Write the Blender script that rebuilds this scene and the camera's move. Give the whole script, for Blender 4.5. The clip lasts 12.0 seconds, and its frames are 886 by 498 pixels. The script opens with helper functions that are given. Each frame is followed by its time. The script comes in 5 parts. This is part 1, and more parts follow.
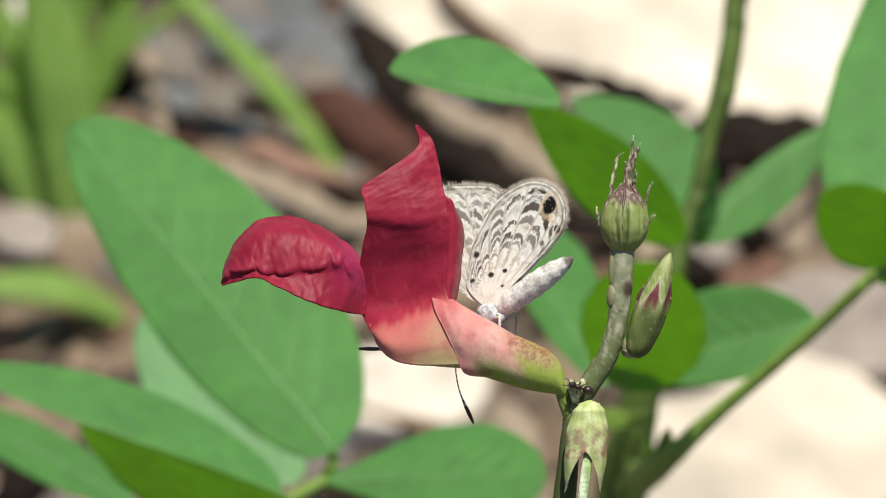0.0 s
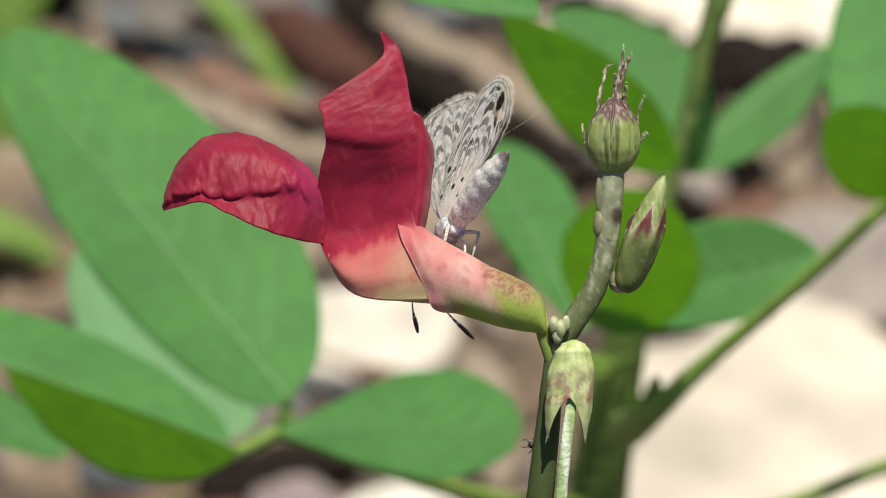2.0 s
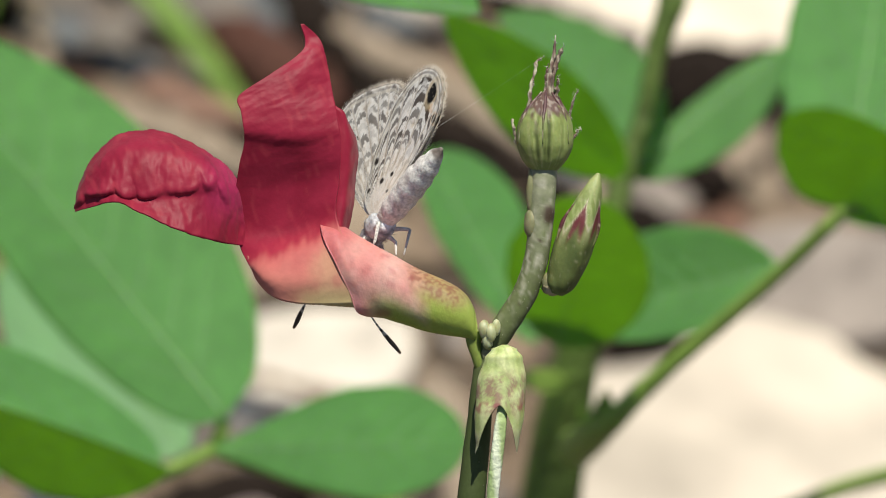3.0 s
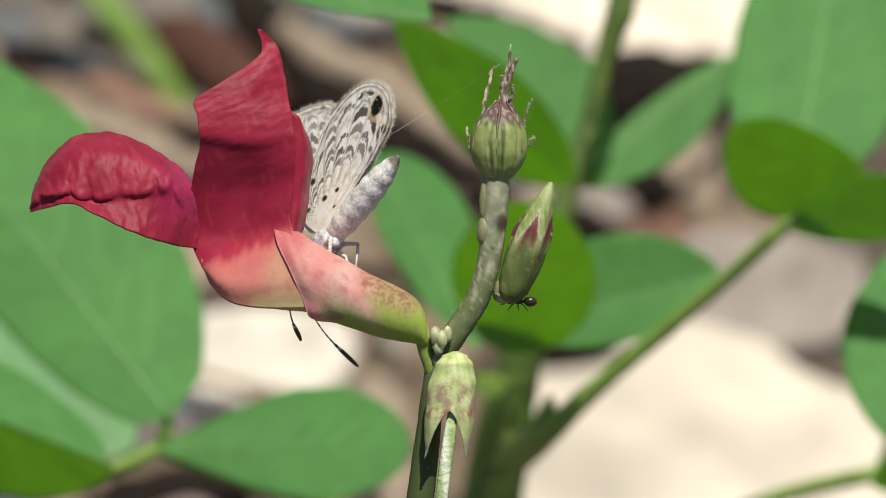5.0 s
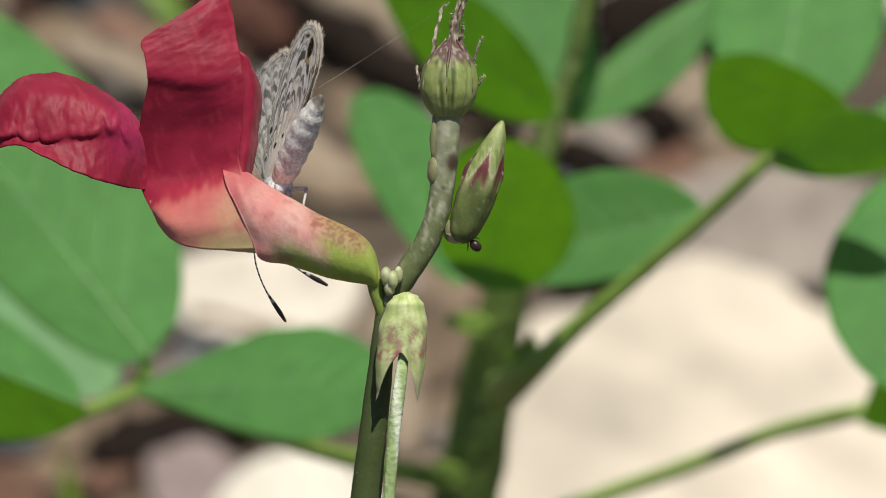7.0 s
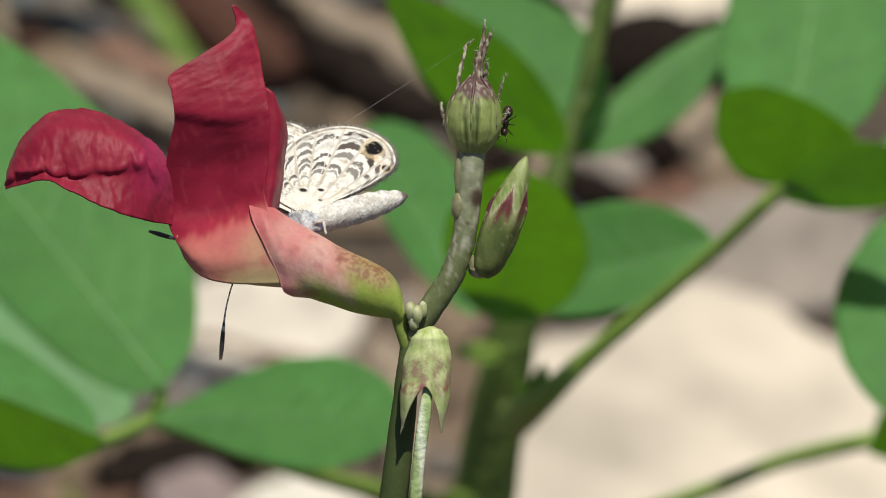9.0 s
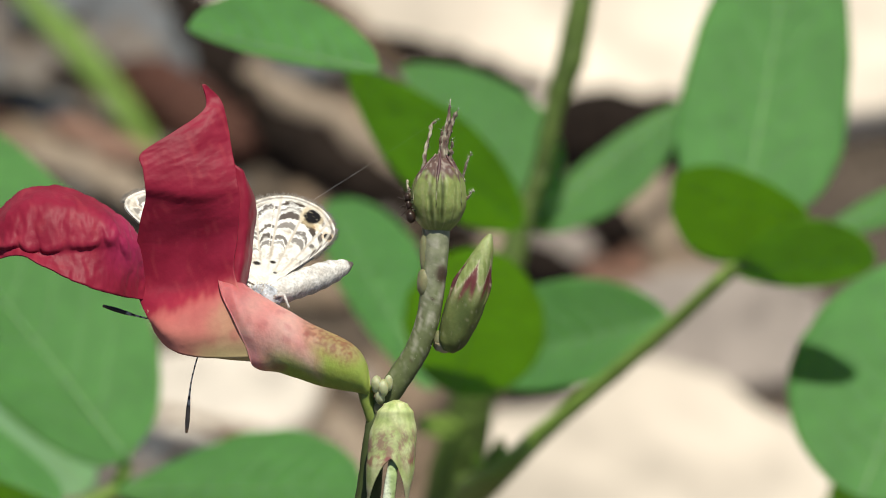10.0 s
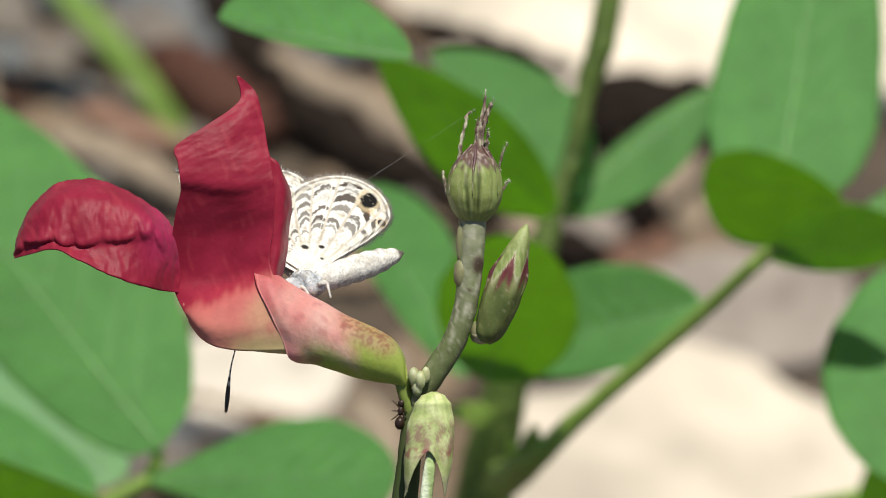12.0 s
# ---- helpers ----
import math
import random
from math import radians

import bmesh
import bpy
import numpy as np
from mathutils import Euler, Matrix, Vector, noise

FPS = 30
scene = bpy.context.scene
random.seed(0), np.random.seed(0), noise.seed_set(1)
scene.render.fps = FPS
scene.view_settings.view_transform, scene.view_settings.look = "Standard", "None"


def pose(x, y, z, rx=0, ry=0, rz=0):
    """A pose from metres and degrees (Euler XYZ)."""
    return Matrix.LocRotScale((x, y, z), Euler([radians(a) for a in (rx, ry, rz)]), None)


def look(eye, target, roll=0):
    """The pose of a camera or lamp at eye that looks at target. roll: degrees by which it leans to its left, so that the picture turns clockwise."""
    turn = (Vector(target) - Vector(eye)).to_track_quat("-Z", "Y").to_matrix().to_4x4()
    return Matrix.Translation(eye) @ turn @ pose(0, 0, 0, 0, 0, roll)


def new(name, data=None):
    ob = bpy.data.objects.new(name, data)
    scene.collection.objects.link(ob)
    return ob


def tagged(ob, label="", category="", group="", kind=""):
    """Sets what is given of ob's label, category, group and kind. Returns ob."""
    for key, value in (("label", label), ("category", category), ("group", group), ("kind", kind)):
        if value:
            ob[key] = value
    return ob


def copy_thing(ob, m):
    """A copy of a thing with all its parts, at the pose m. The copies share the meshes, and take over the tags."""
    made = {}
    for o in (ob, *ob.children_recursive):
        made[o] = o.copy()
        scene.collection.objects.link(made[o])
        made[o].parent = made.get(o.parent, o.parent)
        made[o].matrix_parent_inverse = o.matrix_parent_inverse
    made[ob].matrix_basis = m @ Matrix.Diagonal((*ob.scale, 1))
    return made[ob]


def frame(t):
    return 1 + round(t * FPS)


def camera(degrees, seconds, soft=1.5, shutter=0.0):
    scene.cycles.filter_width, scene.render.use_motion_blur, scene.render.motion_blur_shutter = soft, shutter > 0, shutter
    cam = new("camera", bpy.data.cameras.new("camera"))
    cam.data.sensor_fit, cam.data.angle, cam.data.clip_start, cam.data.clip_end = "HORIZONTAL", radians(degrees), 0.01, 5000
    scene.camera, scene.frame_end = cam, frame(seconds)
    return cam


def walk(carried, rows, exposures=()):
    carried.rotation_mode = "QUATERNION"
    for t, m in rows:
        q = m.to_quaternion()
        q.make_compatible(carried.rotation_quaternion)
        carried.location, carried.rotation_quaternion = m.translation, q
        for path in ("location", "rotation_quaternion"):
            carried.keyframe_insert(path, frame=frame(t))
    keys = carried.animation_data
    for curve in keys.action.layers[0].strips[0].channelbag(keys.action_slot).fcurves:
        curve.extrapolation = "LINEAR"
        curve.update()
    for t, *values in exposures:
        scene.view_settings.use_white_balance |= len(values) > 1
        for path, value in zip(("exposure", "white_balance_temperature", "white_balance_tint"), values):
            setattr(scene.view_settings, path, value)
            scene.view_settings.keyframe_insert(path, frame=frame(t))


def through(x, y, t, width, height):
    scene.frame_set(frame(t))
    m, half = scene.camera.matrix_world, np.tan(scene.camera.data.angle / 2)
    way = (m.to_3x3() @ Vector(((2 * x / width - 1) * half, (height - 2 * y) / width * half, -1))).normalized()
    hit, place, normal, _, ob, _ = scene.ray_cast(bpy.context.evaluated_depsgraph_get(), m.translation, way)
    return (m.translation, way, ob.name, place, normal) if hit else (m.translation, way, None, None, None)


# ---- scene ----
cam = camera(1.4667, 12.0, soft=1.0)
cam.data.dof.use_dof = True
cam.data.dof.aperture_fstop = 165.0
walk(cam, [
    (0.0, pose(0.0187, -1.8020, 1.8701, 50.1808, 0.8440, 0.5015)),
    (0.5, pose(0.0168, -1.8014, 1.8659, 50.1602, 0.6776, 0.5332)),
    (1.0, pose(0.0169, -1.7975, 1.8602, 50.1890, 0.5777, 0.5996)),
    (1.5, pose(0.0134, -1.7460, 1.8214, 50.1275, 0.6346, 0.4888)),
    (2.0, pose(0.0136, -1.6145, 1.7094, 50.1428, 0.6507, 0.5535)),
    (2.5, pose(0.0238, -1.5389, 1.6396, 50.2508, 0.9708, 0.5881)),
    (3.0, pose(0.0212, -1.5481, 1.6476, 50.2821, 0.9061, 0.5098)),
    (3.2, pose(0.0193, -1.5567, 1.6571, 50.2551, 0.8515, 0.5056)),
    (4.8, pose(0.0110, -1.5585, 1.6567, 50.3175, 0.4183, 0.4889)),
    (5.0, pose(0.0180, -1.5564, 1.6562, 50.2596, 0.0962, 0.9561)),
    (5.5, pose(0.0181, -1.5558, 1.6539, 50.1886, 0.0089, 0.9670)),
    (6.0, pose(0.0351, -1.5363, 1.6432, 49.9909, 0.5957, 0.9174)),
    (6.5, pose(0.0415, -1.5361, 1.6381, 50.1048, 0.9565, 0.9102)),
    (7.0, pose(0.0333, -1.5420, 1.6457, 50.1309, 0.5700, 1.0326)),
    (7.2, pose(0.0405, -1.5420, 1.6455, 50.1278, 0.9554, 0.9249)),
    (8.8, pose(0.0292, -1.5417, 1.6466, 50.1398, 0.3269, 1.1243)),
    (9.0, pose(0.0275, -1.5543, 1.6588, 50.1258, 0.4277, 0.9767)),
    (9.5, pose(0.0157, -1.5719, 1.6767, 50.1554, 0.0542, 0.9225)),
    (10.0, pose(0.0249, -1.5851, 1.6843, 50.2546, 0.2083, 0.9658)),
    (10.5, pose(0.0159, -1.5883, 1.6884, 50.2864, 0.0026, 0.9171)),
    (11.0, pose(0.0097, -1.5831, 1.6905, 50.1596, -0.2463, 0.9140)),
    (11.5, pose(0.0183, -1.5742, 1.6852, 50.0856, 0.2907, 0.7137)),
    (12.0, pose(0.0224, -1.5779, 1.6813, 50.1737, 0.5208, 0.6981)),
], exposures=[(0.0, 0.09), (1.0, 0.08), (2.5, 0.05), (3.2, 0.03), (4.8, 0.02), (5.5, -0.03), (6.5, -0.09), (7.2, -0.15), (8.8, -0.28), (9.5, -0.27), (10.0, -0.10), (10.5, 0.01), (11.0, 0.05), (11.5, -0.02), (12.0, -0.03)])

# ---------------------------------------------------------------- light
SUN = Vector((0.13, 0.06, 0.98)).normalized()
world = bpy.data.worlds.new("sky")
scene.world = world
world.use_nodes = True
_nt = world.node_tree
_sky = _nt.nodes.new("ShaderNodeTexSky")
_sky.sky_type = "NISHITA"
_sky.sun_disc = False
_sky.sun_elevation = math.asin(SUN.z)
_sky.sun_rotation = math.atan2(SUN.x, SUN.y)
_bg = _nt.nodes["Background"]
_bg.inputs["Strength"].default_value = 0.072
_nt.links.new(_sky.outputs["Color"], _bg.inputs["Color"])
_sl = bpy.data.lights.new("sun", "SUN")
_sl.energy = 5.0
_sl.angle = radians(0.53)
_sl.color = (0.985, 0.935, 0.785)
_so = new("sun", _sl)
_so.matrix_world = look(SUN * 3.0, (0, 0, 0))

# ---------------------------------------------------------------- helpers
MM = 0.001
TIP = 40.0            # the growing frame of the plants is tipped back by this many degrees
RISE = 0.360          # height of the flower over the soil
PLANT = pose(0, 0, RISE, -TIP)
rnd = random.Random(7)


def spline(pts, n):
    """Catmull-Rom through control points, n samples."""
    p = [Vector(q) for q in pts]
    p = [2 * p[0] - p[1]] + p + [2 * p[-1] - p[-2]]
    out = []
    k = len(p) - 3
    for i in range(n):
        u = i / (n - 1) * k
        j = min(int(u), k - 1)
        t = u - j
        a, b, c, d = p[j:j + 4]
        out.append(0.5 * (2 * b + (c - a) * t + (2 * a - 5 * b + 4 * c - d) * t * t + (3 * b - a - 3 * c + d) * t * t * t))
    return out


def curve1(pts, x):
    """Piecewise smooth interpolation of (x, value) pairs."""
    if x <= pts[0][0]:
        return pts[0][1]
    for (a, va), (b, vb) in zip(pts, pts[1:]):
        if x <= b:
            t = (x - a) / (b - a)
            return va + (vb - va) * t * t * (3 - 2 * t)
    return pts[-1][1]


def flow(pts, x):
    """Smooth curve through (x, value) pairs without flat spots."""
    n = len(pts)
    if x <= pts[0][0]:
        return pts[0][1]
    if x >= pts[-1][0]:
        return pts[-1][1]
    i = max(k for k in range(n - 1) if pts[k][0] <= x)
    (x0, y0), (x1, y1) = pts[i], pts[i + 1]
    m0 = (pts[min(i + 1, n - 1)][1] - pts[max(i - 1, 0)][1]) / (pts[min(i + 1, n - 1)][0] - pts[max(i - 1, 0)][0])
    m1 = (pts[min(i + 2, n - 1)][1] - pts[i][1]) / (pts[min(i + 2, n - 1)][0] - pts[i][0])
    h = x1 - x0
    t = (x - x0) / h
    return (2 * t ** 3 - 3 * t * t + 1) * y0 + (t ** 3 - 2 * t * t + t) * h * m0 + (3 * t * t - 2 * t ** 3) * y1 + (t ** 3 - t * t) * h * m1


def mix(a, b, t):
    t = max(0.0, min(1.0, t))
    return tuple(x + (y - x) * t for x, y in zip(a, b))


def sm(a, b, x):
    t = max(0.0, min(1.0, (x - a) / (b - a)))
    return t * t * (3 - 2 * t)


def nz(v, f=1.0):
    return noise.noise(Vector(v) * f)


def mesh_of(name, vs, fs, mat, col=None, smooth=True):
    """A mesh in metres from points in millimetres; col(point) gives the pigment."""
    me = bpy.data.meshes.new(name)
    me.from_pydata([tuple(MM * c for c in v) for v in vs], [], fs)
    me.validate()
    if col:
        at = me.color_attributes.new("Col", "FLOAT_COLOR", "POINT")
        buf = []
        for v in vs:
            buf.extend((*col(v)[:3], 1.0))
        at.data.foreach_set("color", buf)
    me.materials.append(mat)
    if smooth:
        me.polygons.foreach_set("use_smooth", [True] * len(me.polygons))
    me.update()
    return me


def part(name, geo, mat, parent, label="", col=None, base=(0, 0, 0), smooth=True):
    """Links a geometry (points, faces) as one mesh under a thing or a part."""
    vs, fs = geo
    if base != (0, 0, 0):
        vs = [Vector(v) - Vector(base) for v in vs]
        c0 = col
        col = (lambda v: c0(Vector(v) + Vector(base))) if c0 else None
    ob = new(name, mesh_of(name, vs, fs, mat, col, smooth))
    ob.parent = parent
    if label:
        tagged(ob, label)
    return ob


def thing(name, m, label, category, group="", kind=""):
    ob = new(name)
    ob.empty_display_size = 0.002
    ob.matrix_world = m
    return tagged(ob, label, category, group, kind)


def grid(rows, closed=False):
    """Faces for rows of equal length; closed joins the ends of every row."""
    n = len(rows[0])
    vs = [v for r in rows for v in r]
    fs = []
    for i in range(len(rows) - 1):
        for j in range(n if closed else n - 1):
            a, b = i * n + j, i * n + (j + 1) % n
            fs.append((a, b, b + n, a + n))
    return vs, fs


def join(*geos):
    vs, fs = [], []
    for v, f in geos:
        o = len(vs)
        vs += list(v)
        fs += [tuple(i + o for i in q) for q in f]
    return vs, fs


def sheet(curves, nu, nv, ripple=0.0, rf=1.0, thick=0.0, grain=(1.0, 1.0, 1.0)):
    """A skin through control curves (each a list of points), with fine ripples and thickness."""
    cs = [spline(c, nu) for c in curves]
    cols = [spline([c[i] for c in cs], nv) for i in range(nu)]
    rows = []
    for i in range(nu):
        r = []
        for j in range(nv):
            p = cols[i][j]
            a = cols[min(i + 1, nu - 1)][j] - cols[max(i - 1, 0)][j]
            b = cols[i][min(j + 1, nv - 1)] - cols[i][max(j - 1, 0)]
            n = a.cross(b)
            n = n.normalized() if n.length > 1e-9 else Vector((0, -1, 0))
            r.append((p, n))
        rows.append(r)
    amp = ripple if callable(ripple) else (lambda p: ripple)
    lie = grain if callable(grain) else (lambda p: p * Vector(grain))
    top = [[p + n * (amp(p) * (nz(lie(p), rf) + 0.5 * nz(lie(p), rf * 2.3) + 0.22 * nz(lie(p), rf * 5.1))) for p, n in r] for r in rows]
    if not thick:
        return grid(top)
    bot = [[q - n * thick for q, (p, n) in zip(tr, r)] for tr, r in zip(top, rows)]
    g1, g2 = grid(top), grid(bot)
    vs, fs = join(g1, (g2[0], [tuple(reversed(f)) for f in g2[1]]))
    o = nu * nv
    rim = [j for j in range(nv)] + [i * nv + nv - 1 for i in range(1, nu)] + [(nu - 1) * nv + j for j in range(nv - 2, -1, -1)] + [i * nv for i in range(nu - 2, 0, -1)]
    for a, b in zip(rim, rim[1:] + rim[:1]):
        fs.append((b, a, a + o, b + o))
    return vs, fs


def tube(pts, radii, n=24, seg=12, rough=0.0, rf=1.0, flat=1.0, cap=True):
    """A tapered tube along a smooth line; radii: one or several along it."""
    c = spline(pts, n)
    if not isinstance(radii, (list, tuple)):
        radii = [radii, radii]
    rows = []
    up = Vector((0.13, -1, 0.21))
    for i, p in enumerate(c):
        d = (c[min(i + 1, n - 1)] - c[max(i - 1, 0)]).normalized()
        s = d.cross(up).normalized()
        w = s.cross(d)
        u = i / (n - 1) * (len(radii) - 1)
        j = min(int(u), len(radii) - 2)
        r = radii[j] + (radii[j + 1] - radii[j]) * (u - j)
        row = []
        for k in range(seg):
            a = 2 * math.pi * k / seg
            o = s * math.cos(a) + w * (math.sin(a) * flat)
            q = p + o * r
            row.append(q + o * (rough * nz(q, rf)))
        rows.append(row)
    vs, fs = grid(rows, True)
    if cap:
        fs += [tuple(reversed(range(seg))), tuple(range((n - 1) * seg, n * seg))]
    return vs, fs


def lathe(axis_a, axis_b, prof, seg=32, ribs=0, depth=0.0, rough=0.0, rf=1.0, fine=5):
    """A turned body from a to b; prof: (share of the way, radius), with ribs along it."""
    a, b = Vector(axis_a), Vector(axis_b)
    d = (b - a).normalized()
    s = d.cross(Vector((0.1, -1, 0.05))).normalized()
    w = s.cross(d)
    pr = spline([(t, r, 0) for t, r in prof], len(prof) * fine)
    rows = []
    for q in pr:
        row = []
        for k in range(seg):
            an = 2 * math.pi * k / seg
            r = max(q.y, 0.01) * (1 + depth * math.cos(ribs * an))
            p = a + (b - a) * q.x + (s * math.cos(an) + w * math.sin(an)) * r
            row.append(p + (s * math.cos(an) + w * math.sin(an)) * (rough * nz(p, rf)))
        rows.append(row)
    vs, fs = grid(rows, True)
    n = len(rows)
    fs += [tuple(reversed(range(seg))), tuple(range((n - 1) * seg, n * seg))]
    return vs, fs


def blob(c, r, sub=2, rough=0.15, f=1.0, sx=1.0, sy=1.0, sz=1.0, seed=0.0):
    bm = bmesh.new()
    bmesh.ops.create_icosphere(bm, subdivisions=sub, radius=1.0)
    vs = []
    for v in bm.verts:
        q = v.co.normalized()
        k = 1 + rough * (nz(q + Vector((seed, seed * 0.7, 0)), f) + 0.5 * nz(q - Vector((seed, 0, seed)), f * 2.6))
        vs.append(Vector(c) + Vector((q.x * sx, q.y * sy, q.z * sz)) * (r * k))
    fs = [tuple(v.index for v in f.verts) for f in bm.faces]
    bm.free()
    return vs, fs


# ---------------------------------------------------------------- materials
def surface(name, base, rough=0.5, var=0.25, scale=900.0, bump=0.2, spec=0.5, through_col=None, through=0.0, attr=False, fine=4.0, coat=0.0, sheen=0.0, bump_scale=None, shade_streaks=None, flesh=0.0):
    """Principled skin: two scales of tone, fine relief, and light coming through thin parts."""
    m = bpy.data.materials.new(name)
    m.use_nodes = True
    nt = m.node_tree
    bs = nt.nodes["Principled BSDF"]
    out = nt.nodes["Material Output"]
    co = nt.nodes.new("ShaderNodeTexCoord")
    n1 = nt.nodes.new("ShaderNodeTexNoise")
    n1.inputs["Scale"].default_value = scale
    n1.inputs["Detail"].default_value = 6.0
    n2 = nt.nodes.new("ShaderNodeTexNoise")
    n2.inputs["Scale"].default_value = scale * fine
    n2.inputs["Detail"].default_value = 3.0
    for n in (n1, n2):
        nt.links.new(co.outputs["Object"], n.inputs["Vector"])
    if shade_streaks:                                   # soft shadow streaks put into the tone, drawn out along one direction
        mp = nt.nodes.new("ShaderNodeMapping")
        mp.inputs["Rotation"].default_value = (0, 0, radians(shade_streaks[0]))
        mp.vector_type = "TEXTURE"
        mp.inputs["Scale"].default_value = (1.0, 1.0 / shade_streaks[1], 1.0)
        nt.links.new(co.outputs["Object"], mp.inputs["Vector"])
        nt.links.new(mp.outputs["Vector"], n1.inputs["Vector"])
        n1.inputs["Detail"].default_value = 1.5
    add = nt.nodes.new("ShaderNodeMath")
    add.operation = "ADD"
    nt.links.new(n1.outputs["Fac"], add.inputs[0])
    nt.links.new(n2.outputs["Fac"], add.inputs[1])
    mr = nt.nodes.new("ShaderNodeMapRange")
    mr.inputs["From Min"].default_value = 0.6
    mr.inputs["From Max"].default_value = 1.4
    mr.inputs["To Min"].default_value = 1.0 - var
    mr.inputs["To Max"].default_value = 1.0 + var
    nt.links.new(add.outputs[0], mr.inputs["Value"])
    rn = nt.nodes.new("ShaderNodeObjectInfo")
    rr = nt.nodes.new("ShaderNodeMapRange")
    rr.inputs["To Min"].default_value = 1.0 - var * 0.4
    rr.inputs["To Max"].default_value = 1.0 + var * 0.4
    nt.links.new(rn.outputs["Random"], rr.inputs["Value"])
    mu = nt.nodes.new("ShaderNodeMath")
    mu.operation = "MULTIPLY"
    nt.links.new(mr.outputs[0], mu.inputs[0])
    nt.links.new(rr.outputs[0], mu.inputs[1])
    vm = nt.nodes.new("ShaderNodeVectorMath")
    vm.operation = "SCALE"
    nt.links.new(mu.outputs[0], vm.inputs["Scale"])
    if attr:
        at = nt.nodes.new("ShaderNodeAttribute")
        at.attribute_name = "Col"
        nt.links.new(at.outputs["Color"], vm.inputs[0])
    else:
        vm.inputs[0].default_value = base
    nt.links.new(vm.outputs[0], bs.inputs["Base Color"])
    bs.inputs["Roughness"].default_value = rough
    bs.inputs["Specular IOR Level"].default_value = spec
    bs.inputs["Coat Weight"].default_value = coat
    bs.inputs["Sheen Weight"].default_value = sheen
    if flesh:                                 # juicy tissue: light spreads about a millimetre
        bs.inputs["Subsurface Weight"].default_value = flesh
        bs.inputs["Subsurface Radius"].default_value = (1.0, 0.55, 0.4)
        bs.inputs["Subsurface Scale"].default_value = 0.0014
    if bump:
        bp = nt.nodes.new("ShaderNodeBump")
        bp.inputs["Strength"].default_value = bump
        bp.inputs["Distance"].default_value = 0.5 / (bump_scale or scale)
        src = add.outputs[0]
        if bump_scale:
            n3 = nt.nodes.new("ShaderNodeTexNoise")
            n3.inputs["Scale"].default_value = bump_scale
            n3.inputs["Detail"].default_value = 4.0
            nt.links.new(co.outputs["Object"], n3.inputs["Vector"])
            src = n3.outputs["Fac"]
        nt.links.new(src, bp.inputs["Height"])
        nt.links.new(bp.outputs["Normal"], bs.inputs["Normal"])
    if through:
        tr = nt.nodes.new("ShaderNodeBsdfTranslucent")
        if through_col:
            v2 = nt.nodes.new("ShaderNodeVectorMath")
            v2.operation = "SCALE"
            v2.inputs[0].default_value = through_col
            nt.links.new(mu.outputs[0], v2.inputs["Scale"])
            nt.links.new(v2.outputs[0], tr.inputs["Color"])
        else:
            nt.links.new(vm.outputs[0], tr.inputs["Color"])
        mx = nt.nodes.new("ShaderNodeMixShader")
        mx.inputs["Fac"].default_value = through
        nt.links.new(bs.outputs[0], mx.inputs[1])
        nt.links.new(tr.outputs[0], mx.inputs[2])
        nt.links.new(mx.outputs[0], out.inputs["Surface"])
    return m


M_LEAF = surface("leaf_green", (0.112, 0.286, 0.098), 0.62, 0.13, 160.0, 0.02, 0.28, (0.52, 0.82, 0.018), 0.50)
M_RIB = surface("leaf_rib", (0.195, 0.375, 0.135), 0.5, 0.15, 400.0, 0.1)
M_GREENSTEM = surface("green_stem", (0.108, 0.168, 0.032), 0.6, 0.45, 260.0, 0.25)
M_PETIOLE = surface("petiole_skin", (0.22, 0.34, 0.065), 0.5, 0.18, 300.0, 0.1)
M_SPIKE = surface("spike_skin", (0.2, 0.25, 0.13), 0.65, 0.14, 1200.0, 0.05, 0.35, attr=True)
M_PETAL = surface("petal", (0.4, 0.02, 0.05), 0.5, 0.08, 500.0, 0.12, 0.22, through=0.18, attr=True, bump_scale=3000.0, sheen=0.06)
M_TUBE = surface("flower_tube", (0.5, 0.3, 0.2), 0.5, 0.10, 900.0, 0.07, 0.28, through=0.12, attr=True, flesh=0.35)
M_BUD = surface("bud_skin", (0.25, 0.33, 0.1), 0.5, 0.14, 1400.0, 0.05, 0.4, attr=True, flesh=0.15)
M_HAIR = surface("dry_filament", (0.26, 0.21, 0.14), 0.7, 0.3, 1500.0, 0.2, attr=True)
M_DOWN = surface("plant_hairs", (0.62, 0.60, 0.50), 0.5, 0.2, 1500.0, 0.0)
M_POD = surface("pod_strip", (0.62, 0.68, 0.48), 0.45, 0.25, 900.0, 0.2, attr=True)
M_WING = surface("wing_scales", (0.6, 0.55, 0.5), 0.75, 0.12, 5200.0, 0.22, 0.2, through=0.12, attr=True)
M_BODY = surface("body_scales", (0.68, 0.655, 0.63), 0.7, 0.35, 3000.0, 0.22, 0.3, fine=2.0, attr=True)
M_FUZZ = surface("wing_fringe", (0.42, 0.375, 0.33), 0.8, 0.4, 3000.0, 0.1)
M_DARK = surface("dark_chitin", (0.032, 0.018, 0.012), 0.3, 0.3, 3000.0, 0.1)
M_LEG = surface("leg_scales", (0.58, 0.56, 0.54), 0.6, 0.45, 2500.0, 0.2)
M_ANTENNA = surface("antenna_bands", (0.05, 0.04, 0.035), 0.5, 0.2, 3000.0, 0.1, attr=True)
M_SILK = surface("silk", (0.75, 0.75, 0.73), 0.3, 0.05, 3000.0, 0.0)
M_SOIL = surface("soil", (0.105, 0.082, 0.064), 0.9, 0.45, 120.0, 0.8, 0.2, fine=6.0)
